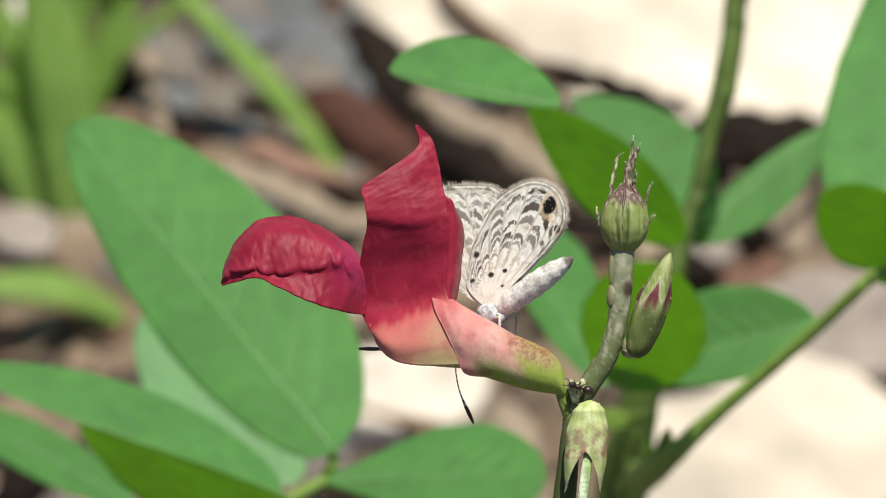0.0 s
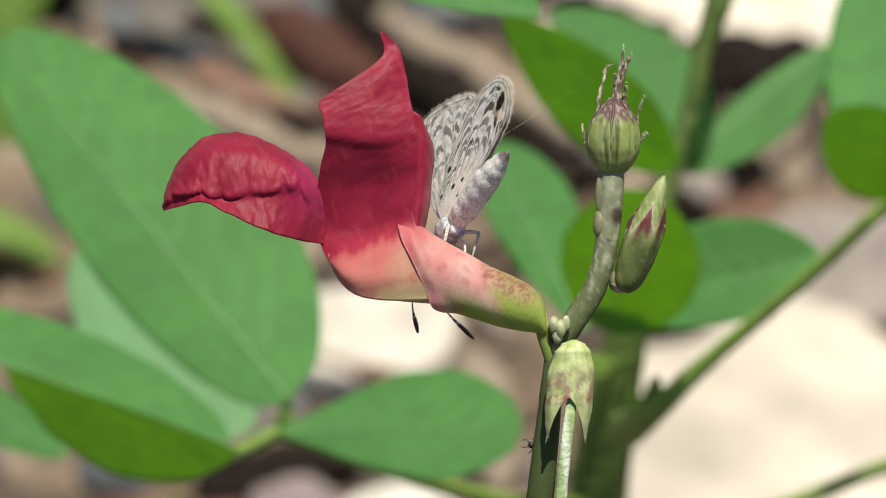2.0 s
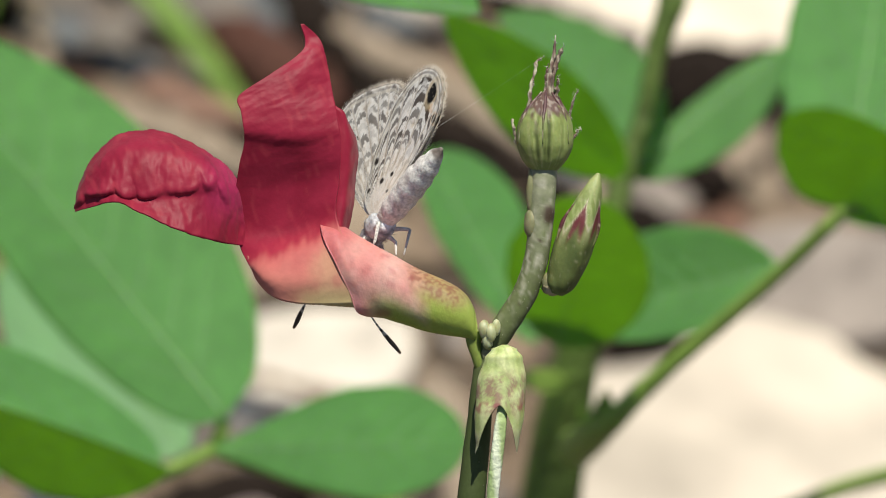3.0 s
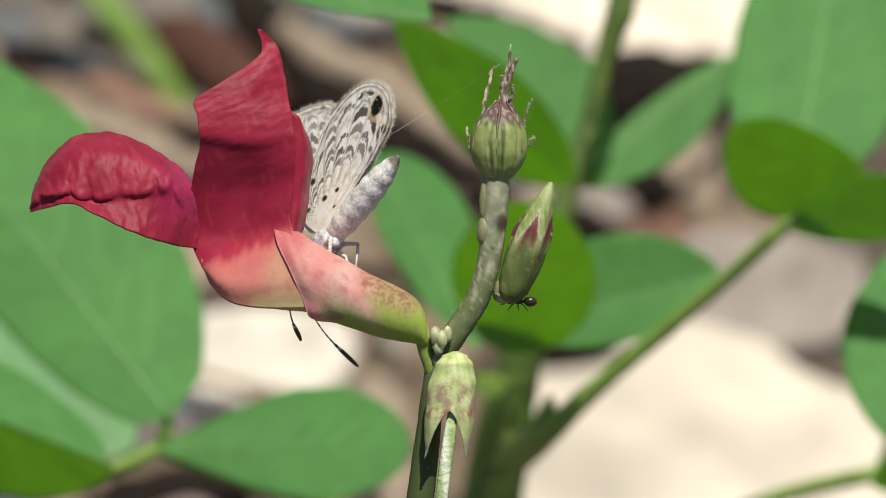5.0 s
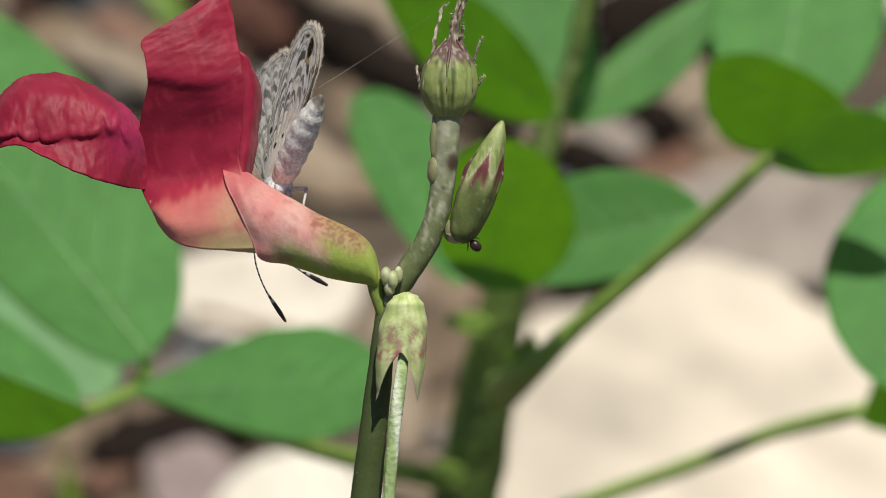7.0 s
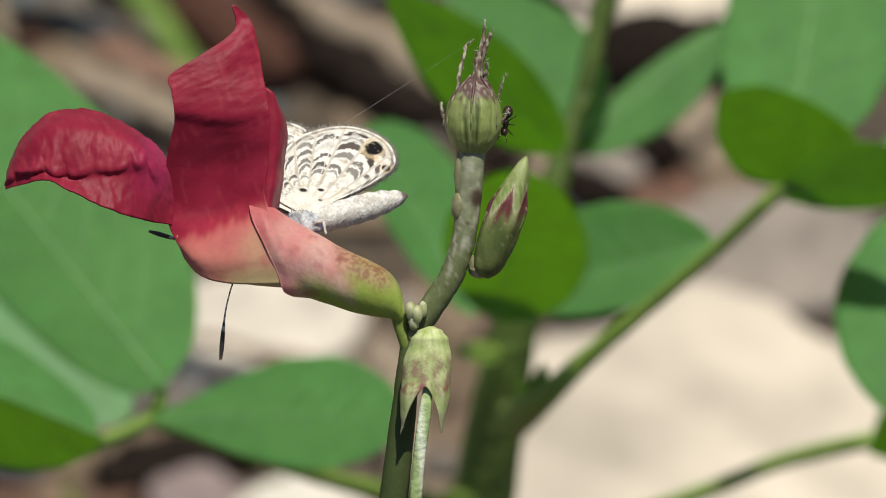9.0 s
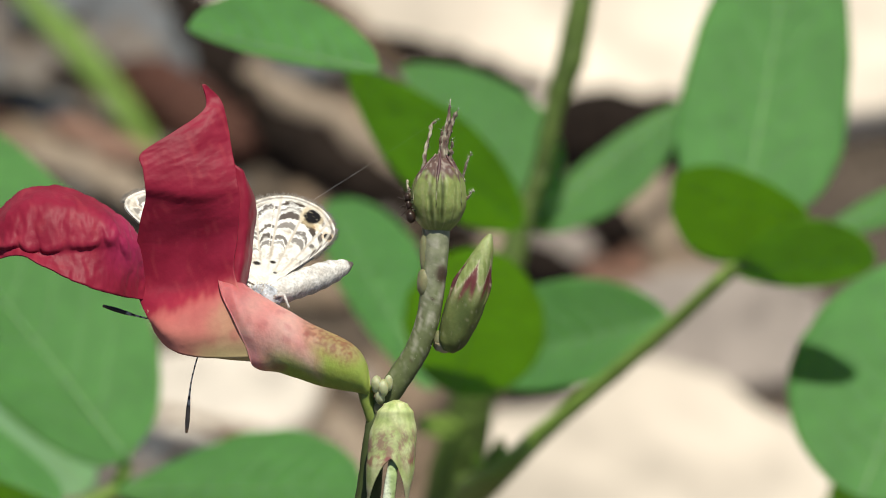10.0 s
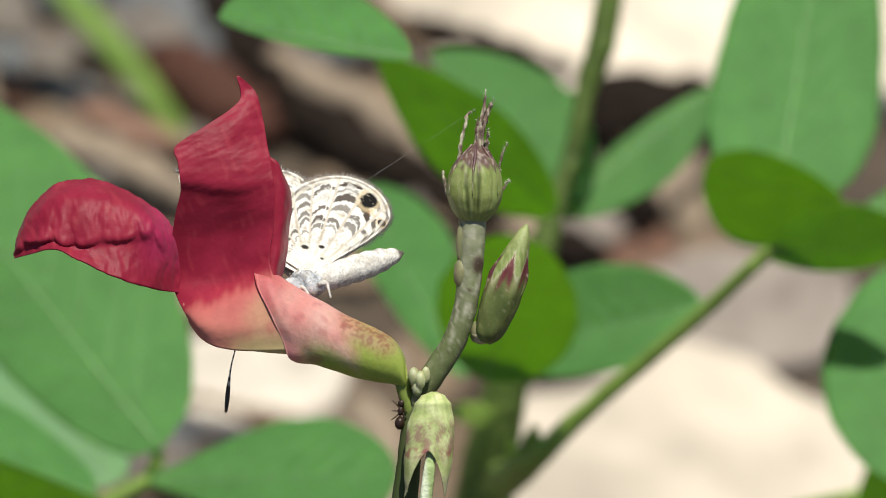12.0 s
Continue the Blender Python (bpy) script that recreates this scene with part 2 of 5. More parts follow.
# stretched dark tone paints soft stem shadows across the pale slabs
M_SLAB = surface("pale_stone", (0.60, 0.525, 0.44), 0.85, 0.38, 37.0, 0.2, 0.25, fine=3.0, shade_streaks=(-46, 4.0))
M_WHITE = surface("white_stone", (0.70, 0.65, 0.57), 0.8, 0.14, 120.0, 0.4, 0.25)
M_PALESTONE = surface("pale_grey_stone", (0.60, 0.54, 0.47), 0.8, 0.25, 90.0, 0.4, 0.25)
M_GREYSTONE = surface("grey_stone", (0.31, 0.265, 0.235), 0.8, 0.3, 110.0, 0.4, 0.25)
M_BLUESTONE = surface("bluish_stone", (0.135, 0.142, 0.152), 0.75, 0.3, 150.0, 0.4, 0.3)
M_PINKSTONE = surface("pinkish_stone", (0.25, 0.195, 0.19), 0.75, 0.3, 150.0, 0.4, 0.3)
M_RUSTPALE = surface("reddish_stalk", (0.32, 0.19, 0.14), 0.75, 0.3, 160.0, 0.4, 0.3)
M_PEBBLE = surface("grey_pebble", (0.175, 0.150, 0.132), 0.75, 0.3, 150.0, 0.5, 0.3)
M_LITTER = surface("dry_leaf", (0.22, 0.160, 0.112), 0.75, 0.40, 160.0, 0.5, 0.3, through=0.1)
M_RUST = surface("rust_leaf", (0.16, 0.085, 0.060), 0.7, 0.35, 160.0, 0.5, 0.3)
M_DARKRUST = surface("rusty_bark", (0.082, 0.036, 0.026), 0.8, 0.4, 160.0, 0.5, 0.2)
M_TWIG = surface("twig_bark", (0.18, 0.125, 0.085), 0.85, 0.35, 300.0, 0.6, 0.2)
M_PALETWIG = surface("bleached_wood", (0.31, 0.245, 0.185), 0.8, 0.25, 200.0, 0.5, 0.2)
# near-black: bark, and the shade in gaps under stone edges and litter
M_BARKGAP = surface("dark_bark_gap", (0.021, 0.015, 0.012), 0.95, 0.5, 200.0, 0.7, 0.1)
M_GRASS = surface("grass_blade", (0.27, 0.42, 0.11), 0.5, 0.2, 150.0, 0.1, 0.4, (0.60, 0.80, 0.16), 0.45)
M_LEAFPALE = surface("pale_leaf", (0.150, 0.315, 0.145), 0.55, 0.15, 160.0, 0.02, 0.35, (0.50, 0.75, 0.06), 0.35)

# ---------------------------------------------------------------- ground
def soil_height(x, y):
    return 0.9 * nz((x, y, 3.0), 0.086) + 0.5 * nz((x, y, 9.0), 0.27) + 0.2 * nz((x, y, 1.0), 0.86)


def build_ground():
    n, half, cx, cy = 170, 140.0, -22.4, 438.9
    rows = []
    for i in range(n + 1):
        y = cy - half + 2 * half * i / n
        row = []
        for j in range(n + 1):
            x = cx - half + 2 * half * j / n
            e = 1 - sm(0.8, 1.0, max(abs(x - cx), abs(y - cy)) / half)
            row.append(Vector((x, y, soil_height(x, y) * e)))
        rows.append(row)
    vs, fs = grid(rows)
    rim = list(range(n + 1)) + [i * (n + 1) + n for i in range(1, n + 1)] + [n * (n + 1) + j for j in range(n - 1, -1, -1)] + [i * (n + 1) for i in range(n - 1, 0, -1)]
    for reach in (4.0, 40.0, 600.0, 5000.0, 50000.0):
        o = len(vs)
        ring = []
        for k in rim:
            v = vs[k]
            c = Vector((cx, cy, 0))
            ring.append(len(vs))
            vs.append(c + (Vector((v.x, v.y, 0)) - c) * (reach if reach < 10 else reach / 4.0 ** 1))
        for a, b, c2, d in zip(rim, rim[1:] + rim[:1], ring[1:] + ring[:1], ring):
            fs.append((b, a, d, c2))
        rim = ring
    ob = new("ground", mesh_of("ground", vs, fs, M_SOIL))
    tagged(ob, "dark brown dry soil between stones and litter", "ground", kind="structure")


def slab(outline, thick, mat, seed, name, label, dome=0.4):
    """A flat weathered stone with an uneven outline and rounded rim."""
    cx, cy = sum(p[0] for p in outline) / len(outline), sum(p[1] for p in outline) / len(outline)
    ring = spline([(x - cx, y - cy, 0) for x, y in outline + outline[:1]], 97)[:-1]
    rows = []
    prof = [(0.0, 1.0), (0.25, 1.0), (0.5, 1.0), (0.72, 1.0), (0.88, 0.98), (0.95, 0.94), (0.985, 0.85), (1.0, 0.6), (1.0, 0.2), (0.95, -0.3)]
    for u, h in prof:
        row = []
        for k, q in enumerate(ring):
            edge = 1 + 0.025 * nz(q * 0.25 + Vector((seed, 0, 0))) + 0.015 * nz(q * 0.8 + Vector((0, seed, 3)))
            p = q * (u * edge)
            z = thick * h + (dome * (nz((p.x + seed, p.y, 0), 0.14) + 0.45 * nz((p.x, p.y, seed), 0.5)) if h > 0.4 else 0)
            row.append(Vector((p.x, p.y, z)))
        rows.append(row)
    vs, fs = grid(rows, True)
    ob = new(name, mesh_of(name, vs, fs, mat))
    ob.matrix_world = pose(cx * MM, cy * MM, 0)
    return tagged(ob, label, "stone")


def oval(x, y, rx, ry, turn=0.0):
    """Outline of a small stone."""
    c, s = math.cos(radians(turn)), math.sin(radians(turn))
    pts = [(rx * math.cos(a) * (1 + 0.1 * math.sin(3 * a + x)), ry * math.sin(a) * (1 + 0.1 * math.cos(2 * a + y))) for a in (2 * math.pi * k / 10 for k in range(10))]
    return [(x + px * c - py * s, y + px * s + py * c) for px, py in pts]


def litter_leaf(name, size, wide, curl, mat, seed):
    """A curled dry leaf scrap with torn edge and rib."""
    rows = []
    n, m = 15, 9
    for i in range(n):
        u = i / (n - 1)
        w = wide * math.sin(math.pi * (0.06 + 0.9 * u)) ** 0.7
        row = []
        for j in range(m):
            v = j / (m - 1) * 2 - 1
            e = 1 + 0.25 * nz((u * 4, v, seed), 1.3) * abs(v)
            x = (u - 0.5) * size
            y = v * w * e
            z = curl * (v * v * wide * 0.6 + (u - 0.5) ** 2 * size * 0.5) + 0.25 * nz((x, y, seed), 0.7)
            row.append(Vector((x, y, z)))
        rows.append(row)
    vs, fs = grid(rows)
    low = min(v.z for v in vs)
    vs = [v - Vector((0, 0, low)) for v in vs]
    bot = [v - Vector((0, 0, 0.18)) for v in vs]
    vs2, fs2 = join((vs, fs), (bot, [tuple(reversed(f)) for f in fs]))
    o = len(vs)
    rim = list(range(m)) + [i * m + m - 1 for i in range(1, n)] + [(n - 1) * m + j for j in range(m - 2, -1, -1)] + [i * m for i in range(n - 2, 0, -1)]
    for a, b in zip(rim, rim[1:] + rim[:1]):
        fs2.append((b, a, a + o, b + o))
    return new(name, mesh_of(name, vs2, fs2, mat))


def stick(name, a, b, r, mat, label, bend=1.0, category="twig", seed=0):
    a, b = Vector(a), Vector(b)
    k = random.Random(seed)
    pts = [a + (b - a) * (i / 5) + Vector((k.uniform(-1, 1), k.uniform(-1, 1), k.uniform(-.4, .4))) * bend for i in range(6)]
    pts = [p - a for p in pts]
    g = tube(pts, [r * 0.8, r * 1.1, r, r * 1.05, r * 0.85, r * 0.55], 30, 10, r * 0.35, 1.2 / max(r, .4))
    ob = new(name, mesh_of(name, *g, mat))
    ob.matrix_world = Matrix.Translation(a * MM)
    return tagged(ob, label, category)


def build_floor_things():
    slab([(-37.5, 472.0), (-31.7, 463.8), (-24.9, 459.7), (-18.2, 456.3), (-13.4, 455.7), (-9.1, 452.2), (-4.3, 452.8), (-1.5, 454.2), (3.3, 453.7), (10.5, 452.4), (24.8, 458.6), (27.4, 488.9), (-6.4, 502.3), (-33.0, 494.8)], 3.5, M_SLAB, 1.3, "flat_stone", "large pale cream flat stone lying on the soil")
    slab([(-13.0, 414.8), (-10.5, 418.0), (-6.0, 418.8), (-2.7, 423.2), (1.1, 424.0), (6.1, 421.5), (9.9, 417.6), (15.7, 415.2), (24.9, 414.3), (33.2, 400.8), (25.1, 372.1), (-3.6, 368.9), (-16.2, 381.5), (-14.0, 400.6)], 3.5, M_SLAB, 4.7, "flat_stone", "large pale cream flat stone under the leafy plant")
    slab(oval(-31.7, 420.6, 7.8, 6.0, 4), 2.4, M_PALESTONE, 8.1, "pale_stone", "small whitish stone lying in dry litter")
    slab(oval(-28.8, 393.7, 6.8, 6.9, 0), 3.8, M_WHITE, 2.2, "pale_stone", "rounded white stone lying near the stem", dome=0.85)
    # its dull grey also carries the shade lying on this stretch of stone
    slab(oval(5.4, 429.0, 9.2, 7.0, 8), 2.0, M_GREYSTONE, 5.5, "grey_stone", "greyish stone between pale slabs, toned down for shade")
    slab(oval(-6.3, 439.1, 3.0, 2.5, 0), 2.0, M_GREYSTONE, 3.5, "grey_stone", "small greyish tan stone lying between pale slabs")
    slab(oval(-36.2, 398.8, 4.0, 4.9, 10), 2.2, M_PINKSTONE, 6.1, "grey_stone", "small greyish stone lying in the litter")
    slab(oval(-62.5, 468.9, 2.9, 5.2, 10), 2.4, M_WHITE, 6.6, "pale_stone", "small whitish stone lying behind grass blades")
    slab(oval(-52.4, 465.8, 2.8, 2.2, -12), 2.0, M_WHITE, 9.4, "pale_stone", "small cream stone at the edge of the litter")
    slab(oval(-63.9, 441.9, 3.3, 3.0, 0), 2.0, M_GREYSTONE, 7.4, "grey_stone", "small greyish stone lying in the litter")
    slab(oval(-53.0, 412.3, 3.3, 3.4, 0), 2.0, M_WHITE, 7.9, "pale_stone", "small whitish stone lying under the leaves")
    slab(oval(-48.9, 459.4, 2.5, 1.9, -15), 2.0, M_PINKSTONE, 7.2, "pinkish_stone", "small pinkish grey stone lying in the litter")
    slab(oval(-45.5, 454.6, 2.2, 1.8, -5), 2.0, M_BLUESTONE, 8.6, "bluish_stone", "small bluish grey stone lying in the litter")
    slab(oval(-41.0, 462.7, 3.0, 2.5, 0), 2.0, M_BLUESTONE, 10.5, "bluish_stone", "small bluish grey stone lying in the litter")
    slab(oval(-35.5, 459.7, 2.3, 2.7, -5), 2.0, M_BLUESTONE, 12.8, "bluish_stone", "small bluish grey stone lying in the litter")
    slab(oval(-45.7, 468.8, 2.1, 2.2, -5), 2.0, M_PINKSTONE, 8.6, "pinkish_stone", "small pinkish grey stone lying in the litter")
    slab(oval(-37.5, 466.5, 2.2, 2.1, -15), 2.0, M_PEBBLE, 12.0, "brownish_stone", "small brownish grey stone lying in the litter")
    slab(oval(-49.7, 462.0, 1.4, 1.5, 0), 2.0, M_PEBBLE, 6.9, "brownish_stone", "small brownish grey stone lying in the litter")
    # bark and sticks that lie across the gap between the stones; near-black ones put the shade of gaps and holes into
    # colour
    stick("bark_piece", (-35.6, 467.8, 1.5), (-27.8, 450.4, 1.5), 2.3, M_BARKGAP, "dark stick standing in for a shaded gap in the litter", 0.5, "stick", 3)
    stick("bark_piece", (-29.2, 451.9, 1.5), (-13.9, 439.9, 1.5), 2.3, M_BARKGAP, "dark stick standing in for a shaded gap by the pale stone", 0.5, "stick", 5)
    stick("bark_piece", (-21.3, 461.2, 2.5), (-6.9, 454.3, 2.5), 1.8, M_BARKGAP, "dark stick standing in for the shaded gap under the stone's edge", 0.4, "stick", 6)
    stick("bark_piece", (-7.5, 451.3, 1.6), (4.3, 453.4, 1.6), 3.0, M_BARKGAP, "dark stick standing in for the shaded gap under the stone's edge", 0.4, "stick", 7)
    stick("bleached_stick", (-30.2, 457.0, 3.0), (-15.0, 442.5, 3.0), 1.5, M_PALETWIG, "bleached stick lying over the dark gap", 0.5, "stick", 8)
    stick("rusty_bark", (-39.6, 457.8, 2.0), (-30.6, 449.1, 2.0), 2.8, M_DARKRUST, "broad rust-brown piece of bark in the litter", 0.4, "bark", 9)
    stick("dry_twig", (-29.1, 470.0, 4.6), (-18.0, 454.5, 4.6), 0.85, M_TWIG, "thin brown twig lying on the pale stone", 0.3, "twig", 12)
    stick("dry_twig", (-54.3, 464.9, 2.2), (-51.7, 452.1, 2.2), 0.9, M_PALETWIG, "straw-coloured dry stalk in the litter", 0.3, "twig", 14)
    stick("dry_twig", (-47.8, 449.7, 1.6), (-34.4, 440.7, 1.6), 1.5, M_PALETWIG, "straw-coloured dry stalk in the litter", 0.4, "twig", 15)
    stick("dry_twig", (-45.0, 451.4, 2.6), (-37.3, 446.6, 2.6), 1.1, M_RUSTPALE, "reddish tan dry stalk in the litter", 0.4, "twig", 16)
    stick("dry_twig", (-45.0, 450.2, 1.2), (-36.3, 446.4, 1.2), 1.0, M_BARKGAP, "dark twig standing in for a shaded hole in the litter", 0.4, "twig", 17)
    stick("dry_twig", (-37.7, 418.3, 1.6), (-25.9, 413.8, 1.6), 1.0, M_TWIG, "thin brown twig lying on the soil", 0.4, "twig", 18)
    stick("dry_twig", (-22.6, 417.3, 1.4), (-20.7, 402.5, 1.4), 1.9, M_PALETWIG, "straw-coloured dry stalk beside the stem", 0.4, "twig", 21)
    stick("bark_piece", (-44.4, 403.0, 1.4), (-32.0, 405.6, 1.4), 2.1, M_BARKGAP, "dark stick standing in for a shaded gap in the litter", 0.5, "stick", 22)
    stick("bark_piece", (-44.7, 398.8, 1.2), (-40.6, 400.4, 1.2), 1.0, M_RUST, "rusty brown scrap of bark in the litter", 0.3, "bark", 23)
    stick("bark_piece", (-5.2, 441.8, 2.0), (-1.0, 439.1, 2.0), 1.7, M_BARKGAP, "short dark stick standing in for a shaded hole between grey stones", 0.3, "stick", 24)
    stick("bark_piece", (-10.0, 437.0, 1.6), (-5.2, 434.7, 1.6), 1.7, M_BARKGAP, "short dark stick standing in for a shaded hole between grey stones", 0.3, "stick", 25)
    stick("bark_piece", (-10.6, 420.9, 2.2), (-5.0, 421.5, 2.2), 1.3, M_BARKGAP, "short dark piece beside the pale stone", 0.3, "stick", 26)
    stick("bark_piece", (-65.2, 408.7, 1.4), (-60.1, 410.1, 1.4), 2.6, M_BARKGAP, "dark stick standing in for a shaded gap in the litter", 0.4, "stick", 27)
    stick("bark_piece", (-59.0, 461.3, 1.4), (-54.2, 462.8, 1.4), 1.9, M_BARKGAP, "short dark stick standing in for a shaded hole in the litter", 0.4, "stick", 28)
    stick("bark_piece", (-48.7, 457.6, 1.6), (-45.1, 457.2, 1.6), 1.2, M_BARKGAP, "short dark stick standing in for a shaded hole in the litter", 0.3, "stick", 29)
    # scraps of dry leaves
    kinds = [litter_leaf("dry_leaf", 10.4, 3.2, 0.25, M_LITTER, 1.0), litter_leaf("dry_leaf", 8.0, 2.7, -0.2, M_LITTER, 2.0),
             litter_leaf("dry_leaf", 6.9, 2.9, 0.35, M_RUST, 3.0), litter_leaf("dry_leaf", 11.5, 2.5, 0.25, M_PALETWIG, 4.0)]
    for k in kinds[:2]:
        tagged(k, "tan dry leaf scrap lying in the litter", "dead leaf", "dry leaf litter")
    tagged(kinds[2], "rust-brown dry leaf scrap lying in the litter", "dead leaf", "dry leaf litter")
    tagged(kinds[3], "bleached dry leaf scrap lying in the litter", "dead leaf", "dry leaf litter")
    fixed = [(2, -32.6, 455.3, 1.4, 30), (2, -36.9, 449.3, 1, -30), (0, -45.5, 450.9, 1, 10), (0, -17.2, 441.8, 1, -15), (1, -39.2, 409.9, 1, 70), (0, -20.1, 413.1, 1.2, 60), (3, -22.7, 415.1, 1.0, 20), (3, -2.4, 442.3, 1.0, 40)]
    for i, x, y, h, a in fixed:
        copy_thing(kinds[i], pose(x * MM, y * MM, h * MM, rnd.uniform(-14, 14), rnd.uniform(-14, 14), a))
    for _ in range(150):
        x, y = rnd.uniform(-79.1, 9.5), rnd.uniform(376.3, 499.6)
        if (x > -21.7 and y > 466.7) or (x > -12.5 and y < 425.5):
            continue
        k = kinds[rnd.choice((0, 0, 1, 1, 2, 2, 3))]
        copy_thing(k, pose(x * MM, y * MM, (soil_height(x, y) + rnd.uniform(0, 0.4)) * MM, rnd.uniform(-7, 7), rnd.uniform(-7, 7), rnd.uniform(0, 360)))
    for i, k in enumerate(kinds):
        k.matrix_world = pose((-43.7 + 5 * i) * MM, 436.5 * MM, 0.6 * MM, 5, -5, 40 * i)
    # pebbles
    pebs = []
    for i in range(4):
        g = blob((0, 0, 0), 1.0, 2, 0.3, 1.1, 1.2, 0.95, 0.7, i * 3.7)
        ob = new("pebble", mesh_of("pebble", *g, (M_PEBBLE, M_BLUESTONE, M_GREYSTONE, M_BARKGAP)[i]))
        tagged(ob, ("brownish pebble lying in the litter", "bluish grey pebble lying in the litter", "pale grey pebble lying in the litter", "dark pebble lying in the litter")[i], "pebble", "pebbles in the litter")
        pebs.append(ob)
    for _ in range(120):
        x, y = rnd.uniform(-77.7, 4.6), rnd.uniform(376.3, 497.6)
        if rnd.random() < 0.5:
            x, y = rnd.gauss(-42.7, 9), rnd.gauss(469.4, 9)
        if (x > -21.7 and y > 466.7) or (x > -12.5 and y < 425.5):
            continue
        r = rnd.uniform(1.1, 3.2)
        q = copy_thing(pebs[rnd.choice((0, 0, 1, 1, 1, 3, 3, 0, 1, 2))], pose(x * MM, y * MM, (soil_height(x, y) + r * 0.35) * MM, 0, 0, rnd.uniform(0, 360)))
        q.scale = (r, r * rnd.uniform(0.8, 1.1), r * rnd.uniform(0.7, 1.0))
    for i, k in enumerate(pebs):
        k.matrix_world = pose((-53.8 + 3.5 * i) * MM, (461.3 + 2.8 * i) * MM, 0.5 * MM)


# ---------------------------------------------------------------- leafy plant
def leaf_geo(base, tip, wl, wr, kl=0.9, kr=0.9, widest=0.42, arch=0.6, wave=0.25, seed=0.0, blunt=0.6, point=0.75, thin=1.0):
    """A leaflet: two halves of their own slope on either side of the rib; returns blade and rib."""
    a, b = Vector(base), Vector(tip)
    d2 = Vector((b.x - a.x, 0, b.z - a.z))
    length = d2.length
    side = Vector((d2.z, 0, -d2.x)) / length          # to the right of the way from base to tip
    nu, nv = 40, 21
    rows, rib = [], []
    for i in range(nu):
        u = i / (nu - 1)
        p = a + (b - a) * u
        p.y -= arch * math.sin(math.pi * u)
        if u < widest:
            f = math.sin(0.5 * math.pi * u / widest) ** blunt
        else:
            f = math.cos(0.5 * math.pi * (u - widest) / (1 - widest)) ** point
        row = []
        for j in range(nv):
            v = j / (nv - 1) * 2 - 1
            w = (wr if v > 0 else wl) * f
            o = side * (v * w * (1 + 0.03 * nz((u * 5, seed, v), 2.0)))
            k = kr if v > 0 else kl
            q = p + o
            q.y += k * o.z * 1.0 + 0.10 * abs(v) * w + wave * nz((q.x, q.z, seed), 0.35) * abs(v)
            q.y += 0.07 * math.cos((u * 16 - abs(v) * 3.0) * math.pi) * abs(v) * (1 - abs(v))
            row.append(q)
        rows.append(row)
        rib.append(p + Vector((0, -0.02, 0)))
    top = rows
    bot = [[q + Vector((0, 0.16, 0)) for q in r] for r in rows]
    g1, g2 = grid(top), grid(bot)
    vs, fs = join((g1[0], [tuple(reversed(f)) for f in g1[1]]), g2)
    o = nu * nv
    rim = list(range(nv)) + [i * nv + nv - 1 for i in range(1, nu)] + [(nu - 1) * nv + j for j in range(nv - 2, -1, -1)] + [i * nv for i in range(nu - 2, 0, -1)]
    for x, y in zip(rim, rim[1:] + rim[:1]):
        fs.append((x, y, y + o, x + o))
    veins = [tube(rib, [0.11 * thin, 0.08 * thin, 0.06 * thin, 0.03 * thin], 24, 6)]
    for i in range(4, 33, 4):                         # side veins, slanting towards the tip
        for way in (-1, 1):
            line = [rows[min(i + int(m * 0.9), nu - 1)][10 + way * m] + Vector((0, -0.015, 0)) for m in range(0, 9, 2)]
            if (line[-1] - line[0]).length > 0.8:
                veins.append(tube(line, [0.05 * thin, 0.035 * thin, 0.012 * thin], 8, 4))
    return (vs, fs), join(*veins)


def add_leaf(plant, base_of, label, *args, **kw):
    blade, rib = leaf_geo(*args, thin=0.45 if "glowing" in label else 1.0, **kw)
    ob = part("leaf", blade, M_LEAFPALE if "pale" in label else M_LEAF, plant, label, base=base_of)
    part("midrib", rib, M_RIB, ob, base=base_of)
    return ob


